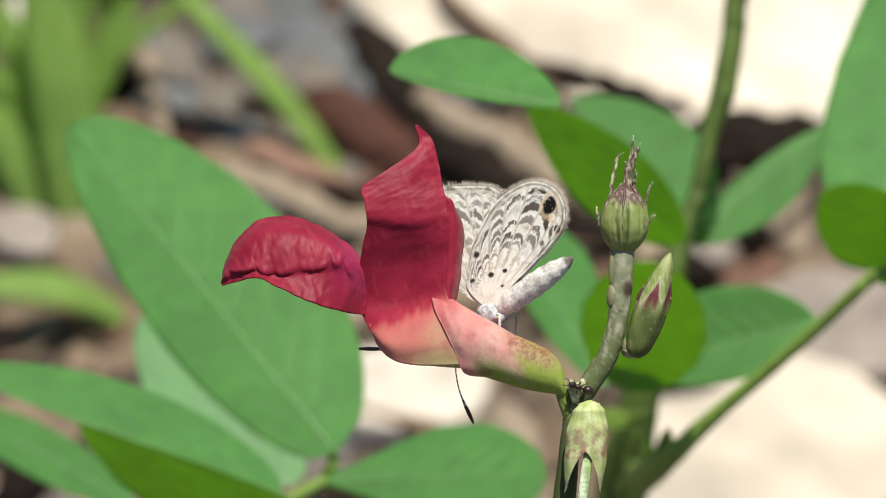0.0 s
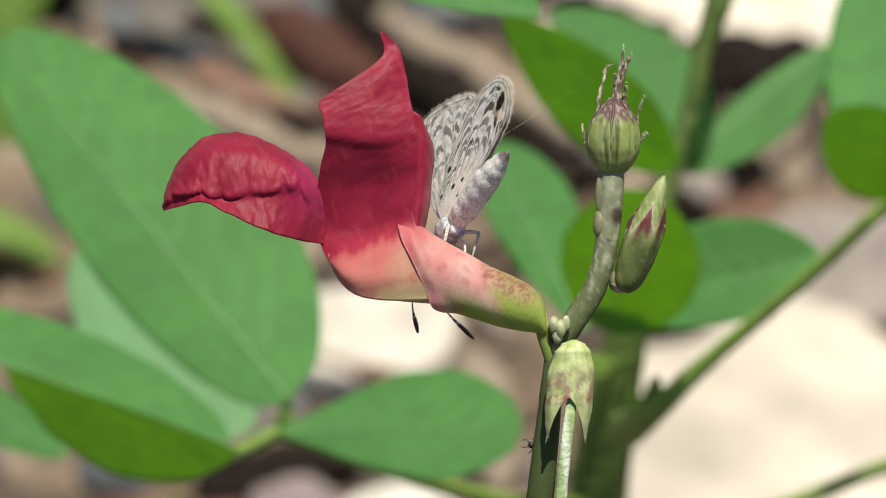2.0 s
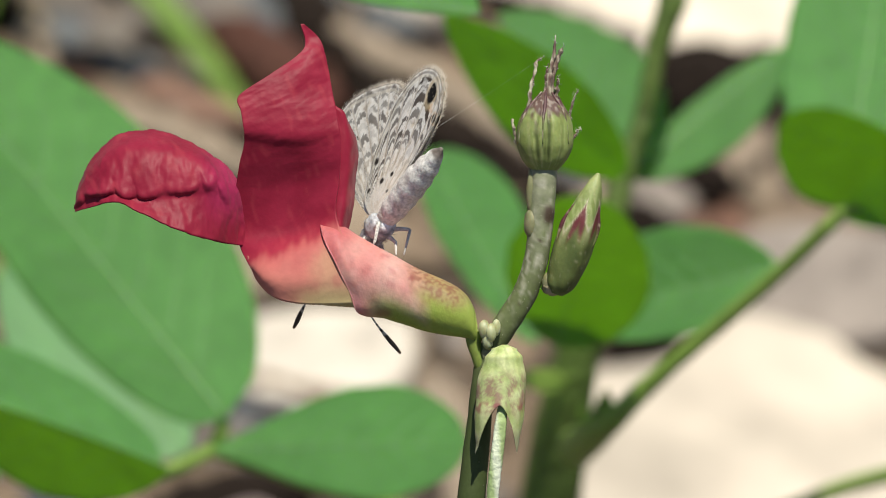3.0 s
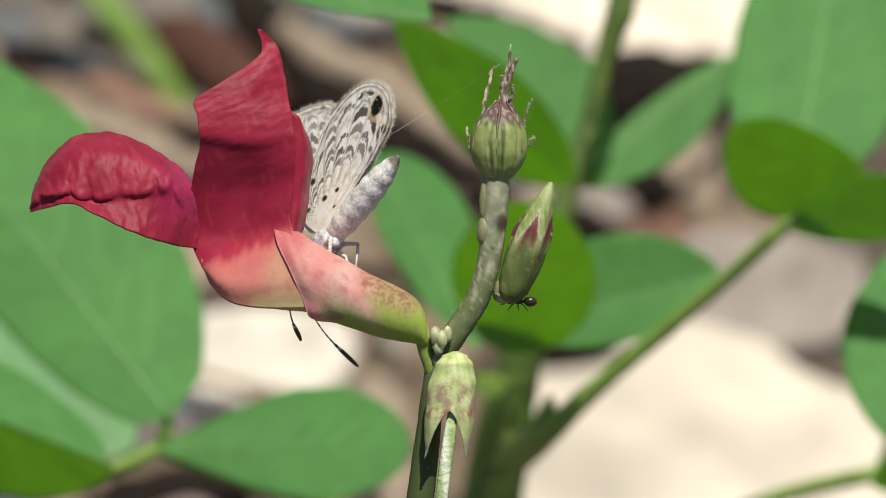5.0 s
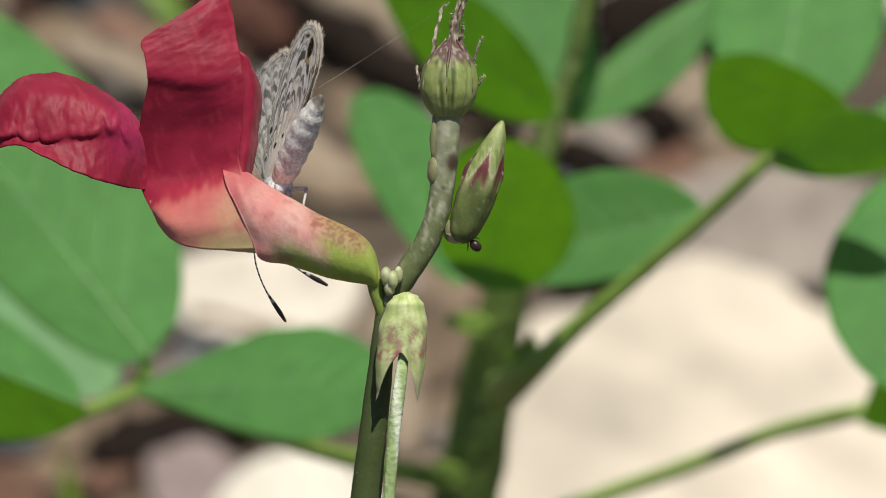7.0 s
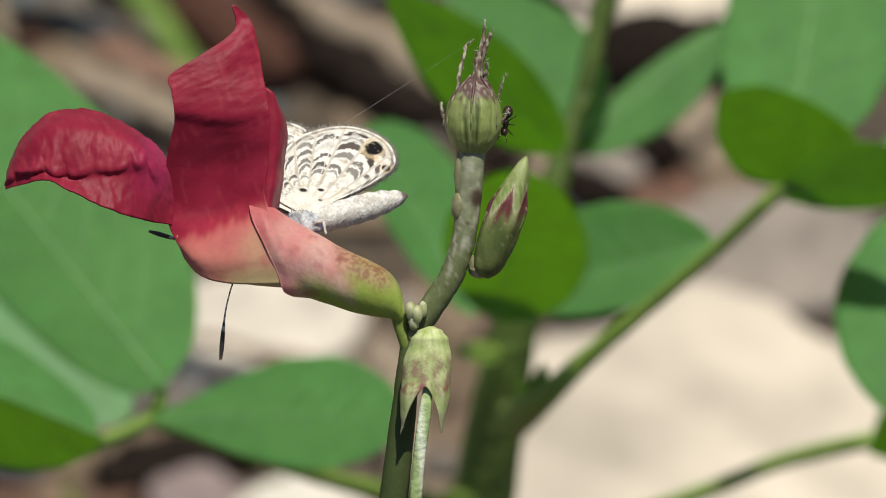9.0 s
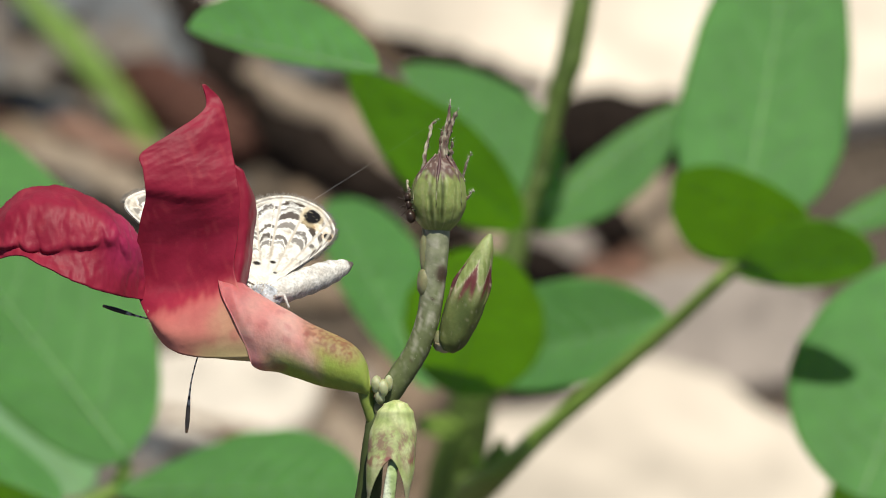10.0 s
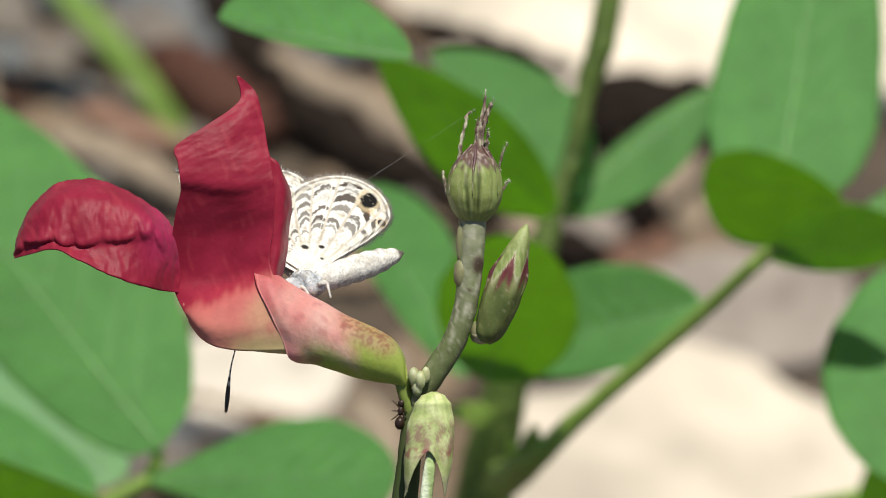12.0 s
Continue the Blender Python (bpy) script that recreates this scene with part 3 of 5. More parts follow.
def build_plant():
    root = (-11.0, 393.3, -139.9)
    plant = thing("leafy_plant", PLANT @ Matrix.Translation(Vector(root) * MM), "leafy green bean plant with broad oval leaflets", "plant")
    stem = tube([(-11.0, 393.3, -139.9), (-11.3, 331.0, -65.2), (-11.5, 308.0, -39.2), (-11.9, 292.0, -21.2), (-10.9, 288.0, -14.9), (-10.0, 285.0, -9.6), (-9.2, 283.0, -5.9), (-8.4, 282.0, -2.9), (-7.5, 281.0, 0.5), (-6.4, 280.0, 4.6), (-5.4, 280.0, 8.3), (-4.4, 280.0, 11.1), (-3.4, 280.0, 15.7), (-2.5, 280.0, 18.4), (-1.8, 280.0, 22.2), (-1.3, 280.0, 26.1), (0.2, 279.0, 32.1)], [2.5, 2.4, 2.3, 2.25, 2.1, 1.9, 1.6, 1.35, 1.15, 1.0, 0.72, 0.6, 0.72, 1.0, 0.9, 0.88, 0.85], 90, 14, 0.12, 0.9)
    part("stem", stem, M_GREENSTEM, plant, "thick green downy stem", base=root)
    for pts, r in (([(-8.9, 280.0, -10.7), (-7.8, 256.0, -10.1), (-6.2, 244.0, -9.0), (-3.2, 240.5, -6.2), (0.5, 238.0, -3.1), (4.9, 234.5, 0.6), (8.9, 231.0, 4.3)], [1.35, 1.15, 0.85, 0.6, 0.54, 0.51, 0.5]),
                   ([(-11.9, 292.0, -21.2), (-10.4, 300.0, -20.6), (-8.0, 306.0, -19.8), (-4.3, 307.0, -18.3), (3.3, 305.0, -15.6), (8.9, 302.0, -13.4), (15.0, 298.0, -11.9)], [0.95, 0.75, 0.62, 0.56, 0.55, 0.55, 0.6]),
                   ([(-11.8, 288.0, -16.8), (-15.1, 284.0, -16.2), (-20.4, 272.0, -14.8), (-25.6, 258.0, -13.1), (-29.8, 250.0, -11.5), (-32.3, 247.0, -10.7)], [0.95, 0.75, 0.62, 0.55, 0.5, 0.5]),
                   ([(-6.2, 280.0, 7.2), (-6.0, 283.0, 8.1), (-5.8, 285.0, 9.1)], [0.75, 0.5, 0.45]),
                   ([(-32.3, 247.0, -10.7), (-33.7, 232.0, -11.6), (-35.4, 216.0, -12.4), (-36.3, 211.0, -12.8)], [0.5, 0.5, 0.46, 0.44]),
                   ([(-32.3, 247.0, -10.7), (-31.7, 246.0, -9.6), (-31.5, 246.0, -8.7)], [0.5, 0.48, 0.44]),
                   ([(17.3, 300.0, -22.4), (18.8, 299.0, -18.6), (20.6, 298.0, -14.5), (22.1, 297.0, -11.1)], [0.55, 0.52, 0.5, 0.48]),
                   ([(8.8, 231.0, 4.2), (10.5, 230.0, 5.5), (14.2, 229.0, 7.7)], [0.5, 0.3, 0.2])):
        part("petiole", tube(pts, r, 30, 10, 0.06, 1.0), M_PETIOLE, plant, base=root)
    for at, to, w in (((-7.0, 250.0, -9.5), (-6.4, 247.0, -6.8), 0.7), ((-7.6, 255.0, -10.0), (-8.2, 253.0, -7.5), 0.5), ((-9.7, 281.5, -6.4), (-12.9, 275.0, -6.0), 0.8), ((-11.4, 286.0, -16.5), (-13.6, 282.0, -15.4), 0.6)):
        blade, rib = leaf_geo(at, to, w, w, 0.6, 0.6, 0.35, 0.3)
        part("stipule", join(blade, rib), M_PETIOLE, plant, "small pointed green stipule at a stem joint", base=root)
    bright = "bright green sunlit oval leaflet"
    pale = "pale bluish green oval leaflet under another"
    dark = "leaflet seen from below with sun glowing through"
    L = lambda label, *a, **k: add_leaf(plant, root, label, *a, **k)
    L(bright, (-31.3, 245.0, -8.6), (-51.7, 262.0, 16.4), 5.0, 8.1, 0.35, 0.35, 0.40, 0.8, blunt=0.45, point=0.55, seed=1)
    L(pale, (-34.7, 284.0, -10.8), (-47.2, 292.0, 1.7), 4.8, 3.7, 0.9, 0.9, 0.46, 0.6, point=0.6, seed=2)
    L(bright, (-34.7, 211.0, -11.6), (-60.6, 226.0, -2.0), 0.3, 3.8, 1.1, 1.1, 0.45, 0.6, blunt=0.5, seed=3)
    L(dark, (-33.9, 200.0, -11.8), (-49.8, 208.0, -6.1), 4.5, 0.2, -2.6, -2.6, 0.45, 0.4, blunt=0.6, point=0.8, seed=23)
    L(bright, (-47.3, 280.0, -12.5), (-64.8, 305.0, -3.7), 1.8, 2.1, 1.1, 1.1, 0.4, 0.4, seed=4)
    L(bright, (-33.5, 246.0, -10.7), (-15.4, 239.0, -10.3), 4.0, 3.5, 1.1, 0.9, 0.68, 0.5, blunt=1.5, point=0.5, seed=5)
    L(bright, (-11.4, 266.0, -3.8), (-19.0, 290.0, 9.0), 2.1, 3.8, 0.7, 1.1, 0.62, 0.3, point=0.5, seed=6)
    L(dark, (-9.7, 249.0, -4.1), (-6.8, 216.0, 5.5), 4.6, 4.9, -2.7, -2.7, 0.5, 0.2, blunt=0.5, point=0.5, seed=7)
    L(bright, (4.8, 249.0, 1.1), (-9.7, 252.0, -2.4), 2.9, 4.3, 1.1, 0.05, 0.48, 0.3, blunt=0.6, point=0.6, seed=8)
    L(bright, (-13.2, 158.0, 16.7), (-25.8, 163.0, 19.4), 0.8, 3.6, 1.0, 1.1, 0.55, 0.4, point=0.55, seed=9)
    L(bright, (-4.5, 284.0, 7.9), (-14.2, 292.0, 18.2), 1.2, 5.2, 0.3, 0.3, 0.35, 0.3, blunt=0.45, point=0.7, seed=10)
    L(dark, (-5.0, 240.0, 7.1), (-16.8, 232.0, 17.6), 3.2, 2.7, -2.6, -2.6, 0.42, 0.3, blunt=0.6, point=0.8, seed=20)
    L(bright, (-5.4, 286.0, 7.2), (5.4, 292.0, 16.1), 1.2, 2.9, 0.35, 0.35, 0.5, 0.3, seed=11)
    L(bright, (9.6, 250.0, 7.8), (13.8, 271.0, 34.9), 5.6, 5.8, -0.05, 0.9, 0.22, 0.8, blunt=0.38, point=0.95, seed=12)
    L(dark, (14.2, 237.0, 7.6), (4.9, 234.0, 10.2), 4.3, 2.0, -2.5, -2.5, 0.62, 0.2, blunt=0.6, point=0.5, seed=13)
    L(dark, (8.8, 231.5, 4.3), (18.6, 227.0, 5.1), 3.0, 1.5, -1.5, -1.5, 0.55, 0.2, blunt=0.7, point=0.5, seed=14)
    L(bright, (17.6, 227.0, -10.8), (23.5, 240.0, 5.6), 7.5, 5.4, 0.25, 0.6, 0.42, 0.4, blunt=0.5, point=0.6, seed=15)
    L(dark, (14.6, 296.5, -12.3), (21.6, 290.0, -14.4), 5.3, 0.6, -2.2, -2.2, 0.08, 0.2, blunt=0.4, point=1.3, seed=16)
    L(bright, (14.7, 262.0, 6.9), (24.5, 266.0, 11.4), 1.0, 1.3, 1.0, 1.0, 0.5, 0.3, seed=17)
    L(bright, (17.2, 290.0, -23.4), (22.9, 296.0, -17.4), 1.1, 2.2, 0.9, 0.9, 0.5, 0.3, seed=18)


def build_grass():
    for blades, lab in (
            ([((-59.7, 572.3, 10.3), (-60.6, 563.0, 20.7), (-62.7, 554.5, 32.6), 2.9), ((-60.3, 575.8, 13.2), (-63.8, 565.9, 23.2), (-68.6, 553.4, 31.6), 1.71), ((-60.0, 583.2, 19.4), (-55.0, 568.6, 25.4), (-47.7, 552.0, 30.5), 0.95), ((-59.0, 584.4, 20.4), (-56.8, 570.5, 27.0), (-55.6, 554.4, 32.5), 1.43), ((-61.5, 577.5, 14.6), (-60.4, 565.9, 23.1), (-58.2, 553.3, 31.6), 1.62), ((-63.2, 575.8, 13.2), (-64.6, 562.4, 20.3), (-67.9, 544.7, 24.4), 1.3), ((-61.5, 578.0, 12.0), (-58.5, 567.0, 21.0), (-54.5, 556.0, 29.0), 1.9), ((-61.8, 574.0, 8.0), (-65.5, 563.0, 17.0), (-70.0, 552.0, 24.0), 2.1)], "tuft of yellow-green grass blades"),
            ([((-36.6, 575.3, 12.8), (-42.2, 569.8, 20.7), (-51.7, 562.1, 30.7), 1.2)], "single long green grass blade"),
            ([((-37.4, 528.2, -26.7), (-41.7, 494.5, -21.2), (-46.1, 477.7, -18.4), 0.90), ((-45.6, 527.2, -27.6), (-44.1, 496.0, -19.9), (-45.1, 483.9, -13.4), 0.57)], "low tuft of yellow-green young blades"),
            ([((-54.5, 562.0, 1.7), (-59.9, 543.2, 4.3), (-67.6, 531.8, 4.8), 2.1)], "single arching grass blade")):
        root = blades[0][0]
        g = thing("grass_tuft", PLANT @ Matrix.Translation(Vector(root) * MM), lab, "grass", "grass tufts")
        for a, b, c, w in blades:
            lie = 0.25 if a[1] > 560 else 1.0          # the tall blades lean back
            ce = spline([a, (b[0], a[1] + (b[1] - a[1]) * lie, b[2]), (c[0], a[1] + (c[1] - a[1]) * lie, c[2])], 16)
            rows = []
            for i, p in enumerate(ce):
                u = i / 15
                ww = w * (0.7 + 0.5 * u) * (1 - u ** 5 * 0.8)
                d = (ce[min(i + 1, 15)] - ce[max(i - 1, 0)]).normalized()
                s = d.cross(Vector((0, -0.8, 0.6))).normalized()
                rows.append([p + s * (ww * v) + Vector((0, 0.25 * abs(v) * ww, 0)) for v in (-1, -0.5, 0, 0.5, 1)] + [p + s * (ww * v) + Vector((0, 0.25 * abs(v) * ww + 0.15, 0)) for v in (1, 0.5, 0, -0.5, -1)])
            part("blade", grid(rows, True), M_GRASS, g, base=root)


# ---------------------------------------------------------------- flower spike
def spike_col(v):
    x, y, z = v
    # lower stem painted darker: the shade below the flower is in its colour
    low = mix((0.060, 0.085, 0.024), (0.115, 0.140, 0.055), sm(-9, -3, z))
    c = mix(low, (0.245, 0.262, 0.165), sm(-2, 4, z))
    f = nz((x * 2.2, y * 2.2, z * 0.4), 1.6) + 0.5 * nz((x * 2, y * 2, z * 0.5), 5.0)
    c = mix(c, (0.47, 0.46, 0.37), sm(0.05, 0.6, f) * sm(-5, 1, z) * 0.75)
    c = mix(c, (0.50, 0.48, 0.41), sm(0.25, 0.5, nz((x * 3, y * 3, z * 1.2), 4.0)) * sm(-4, 0, z) * 0.3)
    c = mix(c, (0.13, 0.17, 0.06), sm(-0.15, -0.6, f) * sm(-5, -1, z) * 0.6)
    d = nz((x + 9, y, z), 2.2)
    c = mix(c, (0.06, 0.025, 0.02), sm(0.52, 0.68, d) * 0.8 * sm(-6, -3, z))
    return mix(c, (0.05, 0.02, 0.018), sm(0.5, 0.25, math.hypot(x + 6.75, (z - 3.1) * 0.7)) * (y < 0) * 0.85)


def build_spike():
    root = (-18.5, 226.0, -281.0)
    sp = thing("flower_spike", PLANT @ Matrix.Translation(Vector(root) * MM), "upright flower spike with one open red flower and green buds", "flower")
    P = lambda *a, **k: part(*a, base=root, **k)
    stem = tube([(-18.5, 226, -281), (-16.5, 110, -143), (-14.6, 40, -60), (-12.9, 8, -28), (-12.05, 1.6, -19.3), (-11.5, 0.5, -14.4), (-10.9, 0.3, -9), (-10.45, 0.2, -5.4), (-9.4, 0.1, -3.4), (-8.2, 0.1, -1.5), (-7.5, 0.1, 0.6), (-7.25, 0.1, 2.7), (-7.15, 0.1, 4.4), (-7.05, 0.1, 6.2)],
                [1.3, 1.2, 1.1, 0.98, 0.94, 0.85, 0.72, 0.62, 0.74, 0.72, 0.70, 0.76, 0.82, 0.80], 170, 20, 0.035, 2.0)
    P("stem", stem, M_SPIKE, sp, col=spike_col)
    # swollen scars along the stem
    for c, r, sz in (((-7.72, -0.1, 2.6), 0.66, 1.5), ((-7.78, -0.2, 4.5), 0.36, 4.0), ((-6.75, 0.0, -0.9), 0.62, 1.1), ((-8.9, -0.1, -2.6), 0.5, 1.4), ((-10.3, -0.1, -5.0), 0.66, 1.0)):
        P("scar", blob(c, r, 2, 0.25, 1.5, 0.8, 0.8, sz, c[2]), M_BUD, sp, col=lambda v: mix((0.17, 0.19, 0.085), (0.30, 0.27, 0.16), 0.5 + nz(v, 2)))
    # top bud
    seams = [(radians(-90 + d), k) for d, k in ((-66, 0.12), (-33, 0.10), (-15, 0.9), (2, 0.55), (11, 1.0), (40, 0.30), (72, 0.15), (120, 0.5), (180, 0.4), (235, 0.5))]

    def seam(an, width):
        return max(k * math.exp(-((((an - q + math.pi) % (2 * math.pi)) - math.pi) / radians(width)) ** 2) for q, k in seams)

    def budtop_col(v):
        x, y, z = v
        an = math.atan2(y, x + 7.0)
        g = seam(an + 0.08 * nz(v, 1.2), 4.5)
        c = mix((0.175, 0.225, 0.058), (0.265, 0.325, 0.105), 0.5 + 0.7 * nz((x, y, z * 0.5), 1.0))
        c = mix(c, (0.034, 0.046, 0.010), g * sm(9.1, 8.4, z + 0.5 * nz((x * 4, y * 4, 0))) * sm(5.8, 6.6, z) * 0.85)
        c = mix(c, (0.34, 0.37, 0.16), sm(0.75, 0.35, abs(math.log(max(g, 1e-4)) + 2.6)) * sm(9.0, 8.0, z) * 0.5)
        c = mix(c, (0.105, 0.045, 0.055), sm(8.5, 9.3, z + 0.8 * nz((x * 2, y * 2, z), 1.6)) * 0.9)
        c = mix(c, (0.46, 0.41, 0.36), sm(0.05, 0.4, nz((x * 3, y * 3, z * 0.5), 2.0)) * sm(8.7, 9.4, z) * 0.45)
        return mix(c, (0.30, 0.31, 0.16), 0.3 * sm(0.25, 0.6, nz(v, 1.2)))
    bv, bf = lathe((-7.05, 0.0, 5.7), (-6.85, 0.0, 10.3), [(0, 0.78), (0.12, 1.26), (0.3, 1.64), (0.48, 1.67), (0.64, 1.50), (0.78, 1.16), (0.90, 0.66), (1.0, 0.14)], 120, 0, 0.0, 0.05, 1.8, 8)
    grooved = []
    for v in bv:
        c = Vector((-7.05 + 0.0435 * (v.z - 5.7), 0.0, v.z))
        grooved.append(c + (v - c) * (1 - 0.07 * seam(math.atan2(v.y, v.x + 7.0), 6.0) * sm(9.6, 8.6, v.z) * sm(5.7, 6.6, v.z)))
    bud = P("bud", (grooved, bf), M_BUD, sp, label="grooved round green bud with purple tip", col=budtop_col)
    for k in range(5):
        a = radians(-150 + k * 58)
        o = Vector((math.cos(a), math.sin(a), 0))
        b0 = Vector((-7.0, 0, 7.2)) + o * 1.72
        pts = [b0, b0 + Vector((0, 0, 1.2)) - o * 0.16, Vector((-6.9, 0, 9.3)) + o * 1.12, Vector((-6.85, 0, 10.25 + 0.2 * (k % 2))) + o * 0.34]
        P("sepal", tube(pts, [0.03, 0.07, 0.12, 0.05], 18, 8, 0.04, 3.0), M_BUD, bud, col=lambda v: mix(mix((0.13, 0.16, 0.05), (0.11, 0.052, 0.058), sm(8.0, 9.2, v[2])), (0.46, 0.41, 0.30), sm(0.1, 0.5, nz(v, 4.0)) * 0.7))
    for i, (pts, r) in enumerate((([(-7.9, -0.3, 8.9), (-7.78, -0.4, 10.2), (-7.5, -0.3, 11.5), (-7.4, -0.25, 12.0), (-6.95, -0.2, 12.35)], 0.15), ([(-6.7, -0.1, 9.8), (-6.5, 0.0, 11.2), (-6.15, 0.1, 12.3), (-5.8, 0.1, 12.95)], 0.24), ([(-6.75, -0.3, 9.8), (-6.65, -0.2, 11.2), (-6.42, -0.1, 12.4), (-6.3, 0.0, 13.55)], 0.19),
                                  ([(-6.9, 0.3, 9.9), (-6.85, 0.3, 11.0), (-6.72, 0.3, 11.9)], 0.16), ([(-6.3, 0.1, 9.7), (-6.22, 0.0, 10.6), (-6.2, -0.1, 11.2)], 0.13), ([(-5.5, 0.2, 8.6), (-5.38, 0.2, 9.5), (-5.0, 0.2, 10.4)], 0.10), ([(-8.55, 0.0, 7.3), (-8.75, -0.1, 8.0), (-8.85, 0, 8.7)], 0.13), ([(-5.4, 0.0, 7.4), (-5.1, 0, 7.9), (-4.8, 0, 8.1)], 0.08))):
        g = tube(pts, [r, r * 0.8, r * 0.7, r * 0.55, r * 0.12], 34, 7, 0.10, 4.0, 0.7)
        ob = P("filament", g, M_HAIR, bud, label="thin frayed dry brown filament", col=lambda v: mix((0.125, 0.075, 0.060), (0.50, 0.46, 0.34), sm(-0.15, 0.45, nz((v[0] * 3, v[1] * 3, v[2] * 0.8), 2.0))))
        P("down", down(g, 70, 0.3, 20 + i), M_DOWN, ob, label="fine pale hairs")
    # side bud
    def budr_col(v):
        x, y, z = v
        c = mix((0.085, 0.115, 0.030), (0.150, 0.185, 0.055), 0.5 + nz((x, y, z * 0.4), 2.0))
        an = math.atan2(y + 0.2, x + 5.8 - (z + 0.1) * 0.355)
        tri = abs(((an * 2.5 / math.pi + 0.35) % 1.0) - 0.5) * 2.0         # five pointed calyx teeth
        edge = 2.1 + 1.75 * tri ** 1.3 + 0.15 * nz(v, 3.0)
        inner = mix((0.20, 0.26, 0.075), (0.31, 0.37, 0.15), sm(-0.25, 0.35, nz((x * 3, y * 3, z * 0.35), 1.6)))
        inner = mix(inner, (0.33, 0.38, 0.15), sm(3.6, 5.2, z) * 0.6)
        c = mix(c, (0.34, 0.35, 0.17), sm(0.45, 0.15, tri) * sm(1.0, 2.0, z) * 0.7)          # pale seams between the teeth
        c = mix(c, (0.135, 0.022, 0.032), sm(1.9, 0.9, edge - z) * sm(0.30, 0.55, tri) * sm(0.9, 1.9, z + 0.4 * nz(v, 2.0)) * 0.95)
        c = mix(c, inner, sm(edge - 0.05, edge + 0.12, z))
        return mix(c, (0.50, 0.46, 0.33), math.exp(-((z - edge) / 0.13) ** 2) * 0.85 + sm(0.40, 0.6, nz(v, 4.0)) * 0.25)
    side_geo = lathe((-6.35, -0.2, -1.55), (-3.85, -0.2, 5.5), [(0, 0.35), (0.08, 0.80), (0.25, 1.08), (0.45, 1.14), (0.62, 1.00), (0.8, 0.68), (0.93, 0.36), (1.0, 0.08)], 80, 5, 0.03, 0.05, 1.2, 10)
    sb = P("bud", side_geo, M_BUD, sp, label="slender green bud with wine-red calyx stripes", col=budr_col)
    for dx, dy, top in ((-0.95, -0.6, 3.2), (0.9, -0.35, 3.7), (0.1, -1.05, 3.4), (0.5, 0.8, 3.5)):
        b0 = Vector((-5.35, -0.2, 1.2)) + Vector((dx, dy, -dx * 0.35))
        P("calyx_tooth", tube([b0, b0 + Vector((0.45, 0.06 - dy * 0.06, 1.2)), b0 + Vector((0.85 - dx * 0.2, -dy * 0.28, top - 1.0))], [0.05, 0.16, 0.20, 0.13, 0.02], 20, 8, 0.03, 2, 0.35), M_BUD, sb,
          col=lambda v: mix((0.14, 0.165, 0.050), mix((0.085, 0.020, 0.026), (0.36, 0.30, 0.20), sm(0.15, 0.5, nz(v, 3.5))), sm(1.5, 2.5, v[2])))
    collar = blob((-6.55, 0.0, -1.2), 0.55, 3, 0.25, 1.5, 1.1, 0.9, 0.75, 2.0)
    P("collar", collar, M_BUD, sb, label="pale scaly collar under the bud", col=lambda v: mix((0.40, 0.34, 0.22), (0.20, 0.17, 0.08), sm(-0.3, 0.4, nz(v, 2.5))))
    # spent calyx with the strip of a young pod
    def calyx_col(v):
        x, y, z = v
        an = math.atan2(y + 1.5, x + 9.55)
        vein = math.sin(an * 9 + 0.5 * nz(v, 1.0))
        c = mix((0.40, 0.48, 0.17), (0.58, 0.61, 0.31), 0.5 + nz(v, 1.5))
        c = mix(c, (0.19, 0.25, 0.06), sm(0.4, 0.95, vein + 0.6 * nz(v, 2.0)) * 0.3)
        pu = sm(-0.30, 0.45, nz((x * 1.4, y, z * 0.7), 1.5) + 0.7 * nz(v, 7.5))
        c = mix(c, (0.30, 0.13, 0.13), pu * sm(-5.6, -6.8, z) * (1 - sm(-8.0, -9.0, z)) * 0.75)
        c = mix(c, (0.28, 0.06, 0.08), sm(0.45, 0.2, abs(z + 8.1)) * sm(-0.1, 0.3, nz(v, 3.0)) * 0.7)
        return mix(c, (0.42, 0.39, 0.26), sm(-9.0, -10.2, z) * 0.7)
    rows = []
    ax, bx = Vector((-9.35, -1.5, -4.45)), Vector((-9.75, -1.6, -9.2))
    seg = 100
    for i in range(56):
        u = i / 55
        row = []
        for k in range(seg):
            an = 2 * math.pi * k / seg
            tooth = abs(math.cos(an)) ** 1.5           # long teeth at the sides, a notch in front
            zz = u * (0.74 + 0.60 * tooth)
            r = curve1([(0, 0.15), (0.05, 0.72), (0.16, 1.12), (0.45, 1.42), (0.8, 1.46), (1.34, 1.22)], zz)
            p = ax + (bx - ax) * zz + Vector((math.cos(an), math.sin(an) * 0.8, 0)) * r
            p += Vector((math.cos(an), math.sin(an), 0)) * (0.05 * nz(p, 1.5))
            row.append(p)
        rows.append(row)
    outer = grid(rows, True)
    inner = grid([[p + (ax + (bx - ax) * 0.6 - p) * 0.06 for p in r] for r in rows], True)
    cal = P("spent_calyx", join((outer[0], outer[1]), (inner[0], [tuple(reversed(f)) for f in inner[1]])), M_BUD, sp, label="hanging pale green calyx flushed with purple", col=calyx_col)
    strip = tube([(-9.45, -2.2, -7.6), (-9.62, -2.4, -9.2), (-9.85, -2.3, -11), (-10.1, -2.0, -13.3), (-10.35, -1.7, -17.2), (-10.42, -1.5, -21.0)], [0.22, 0.34, 0.38, 0.37, 0.35, 0.3, 0.1], 60, 12, 0.05, 2.0, 0.6)
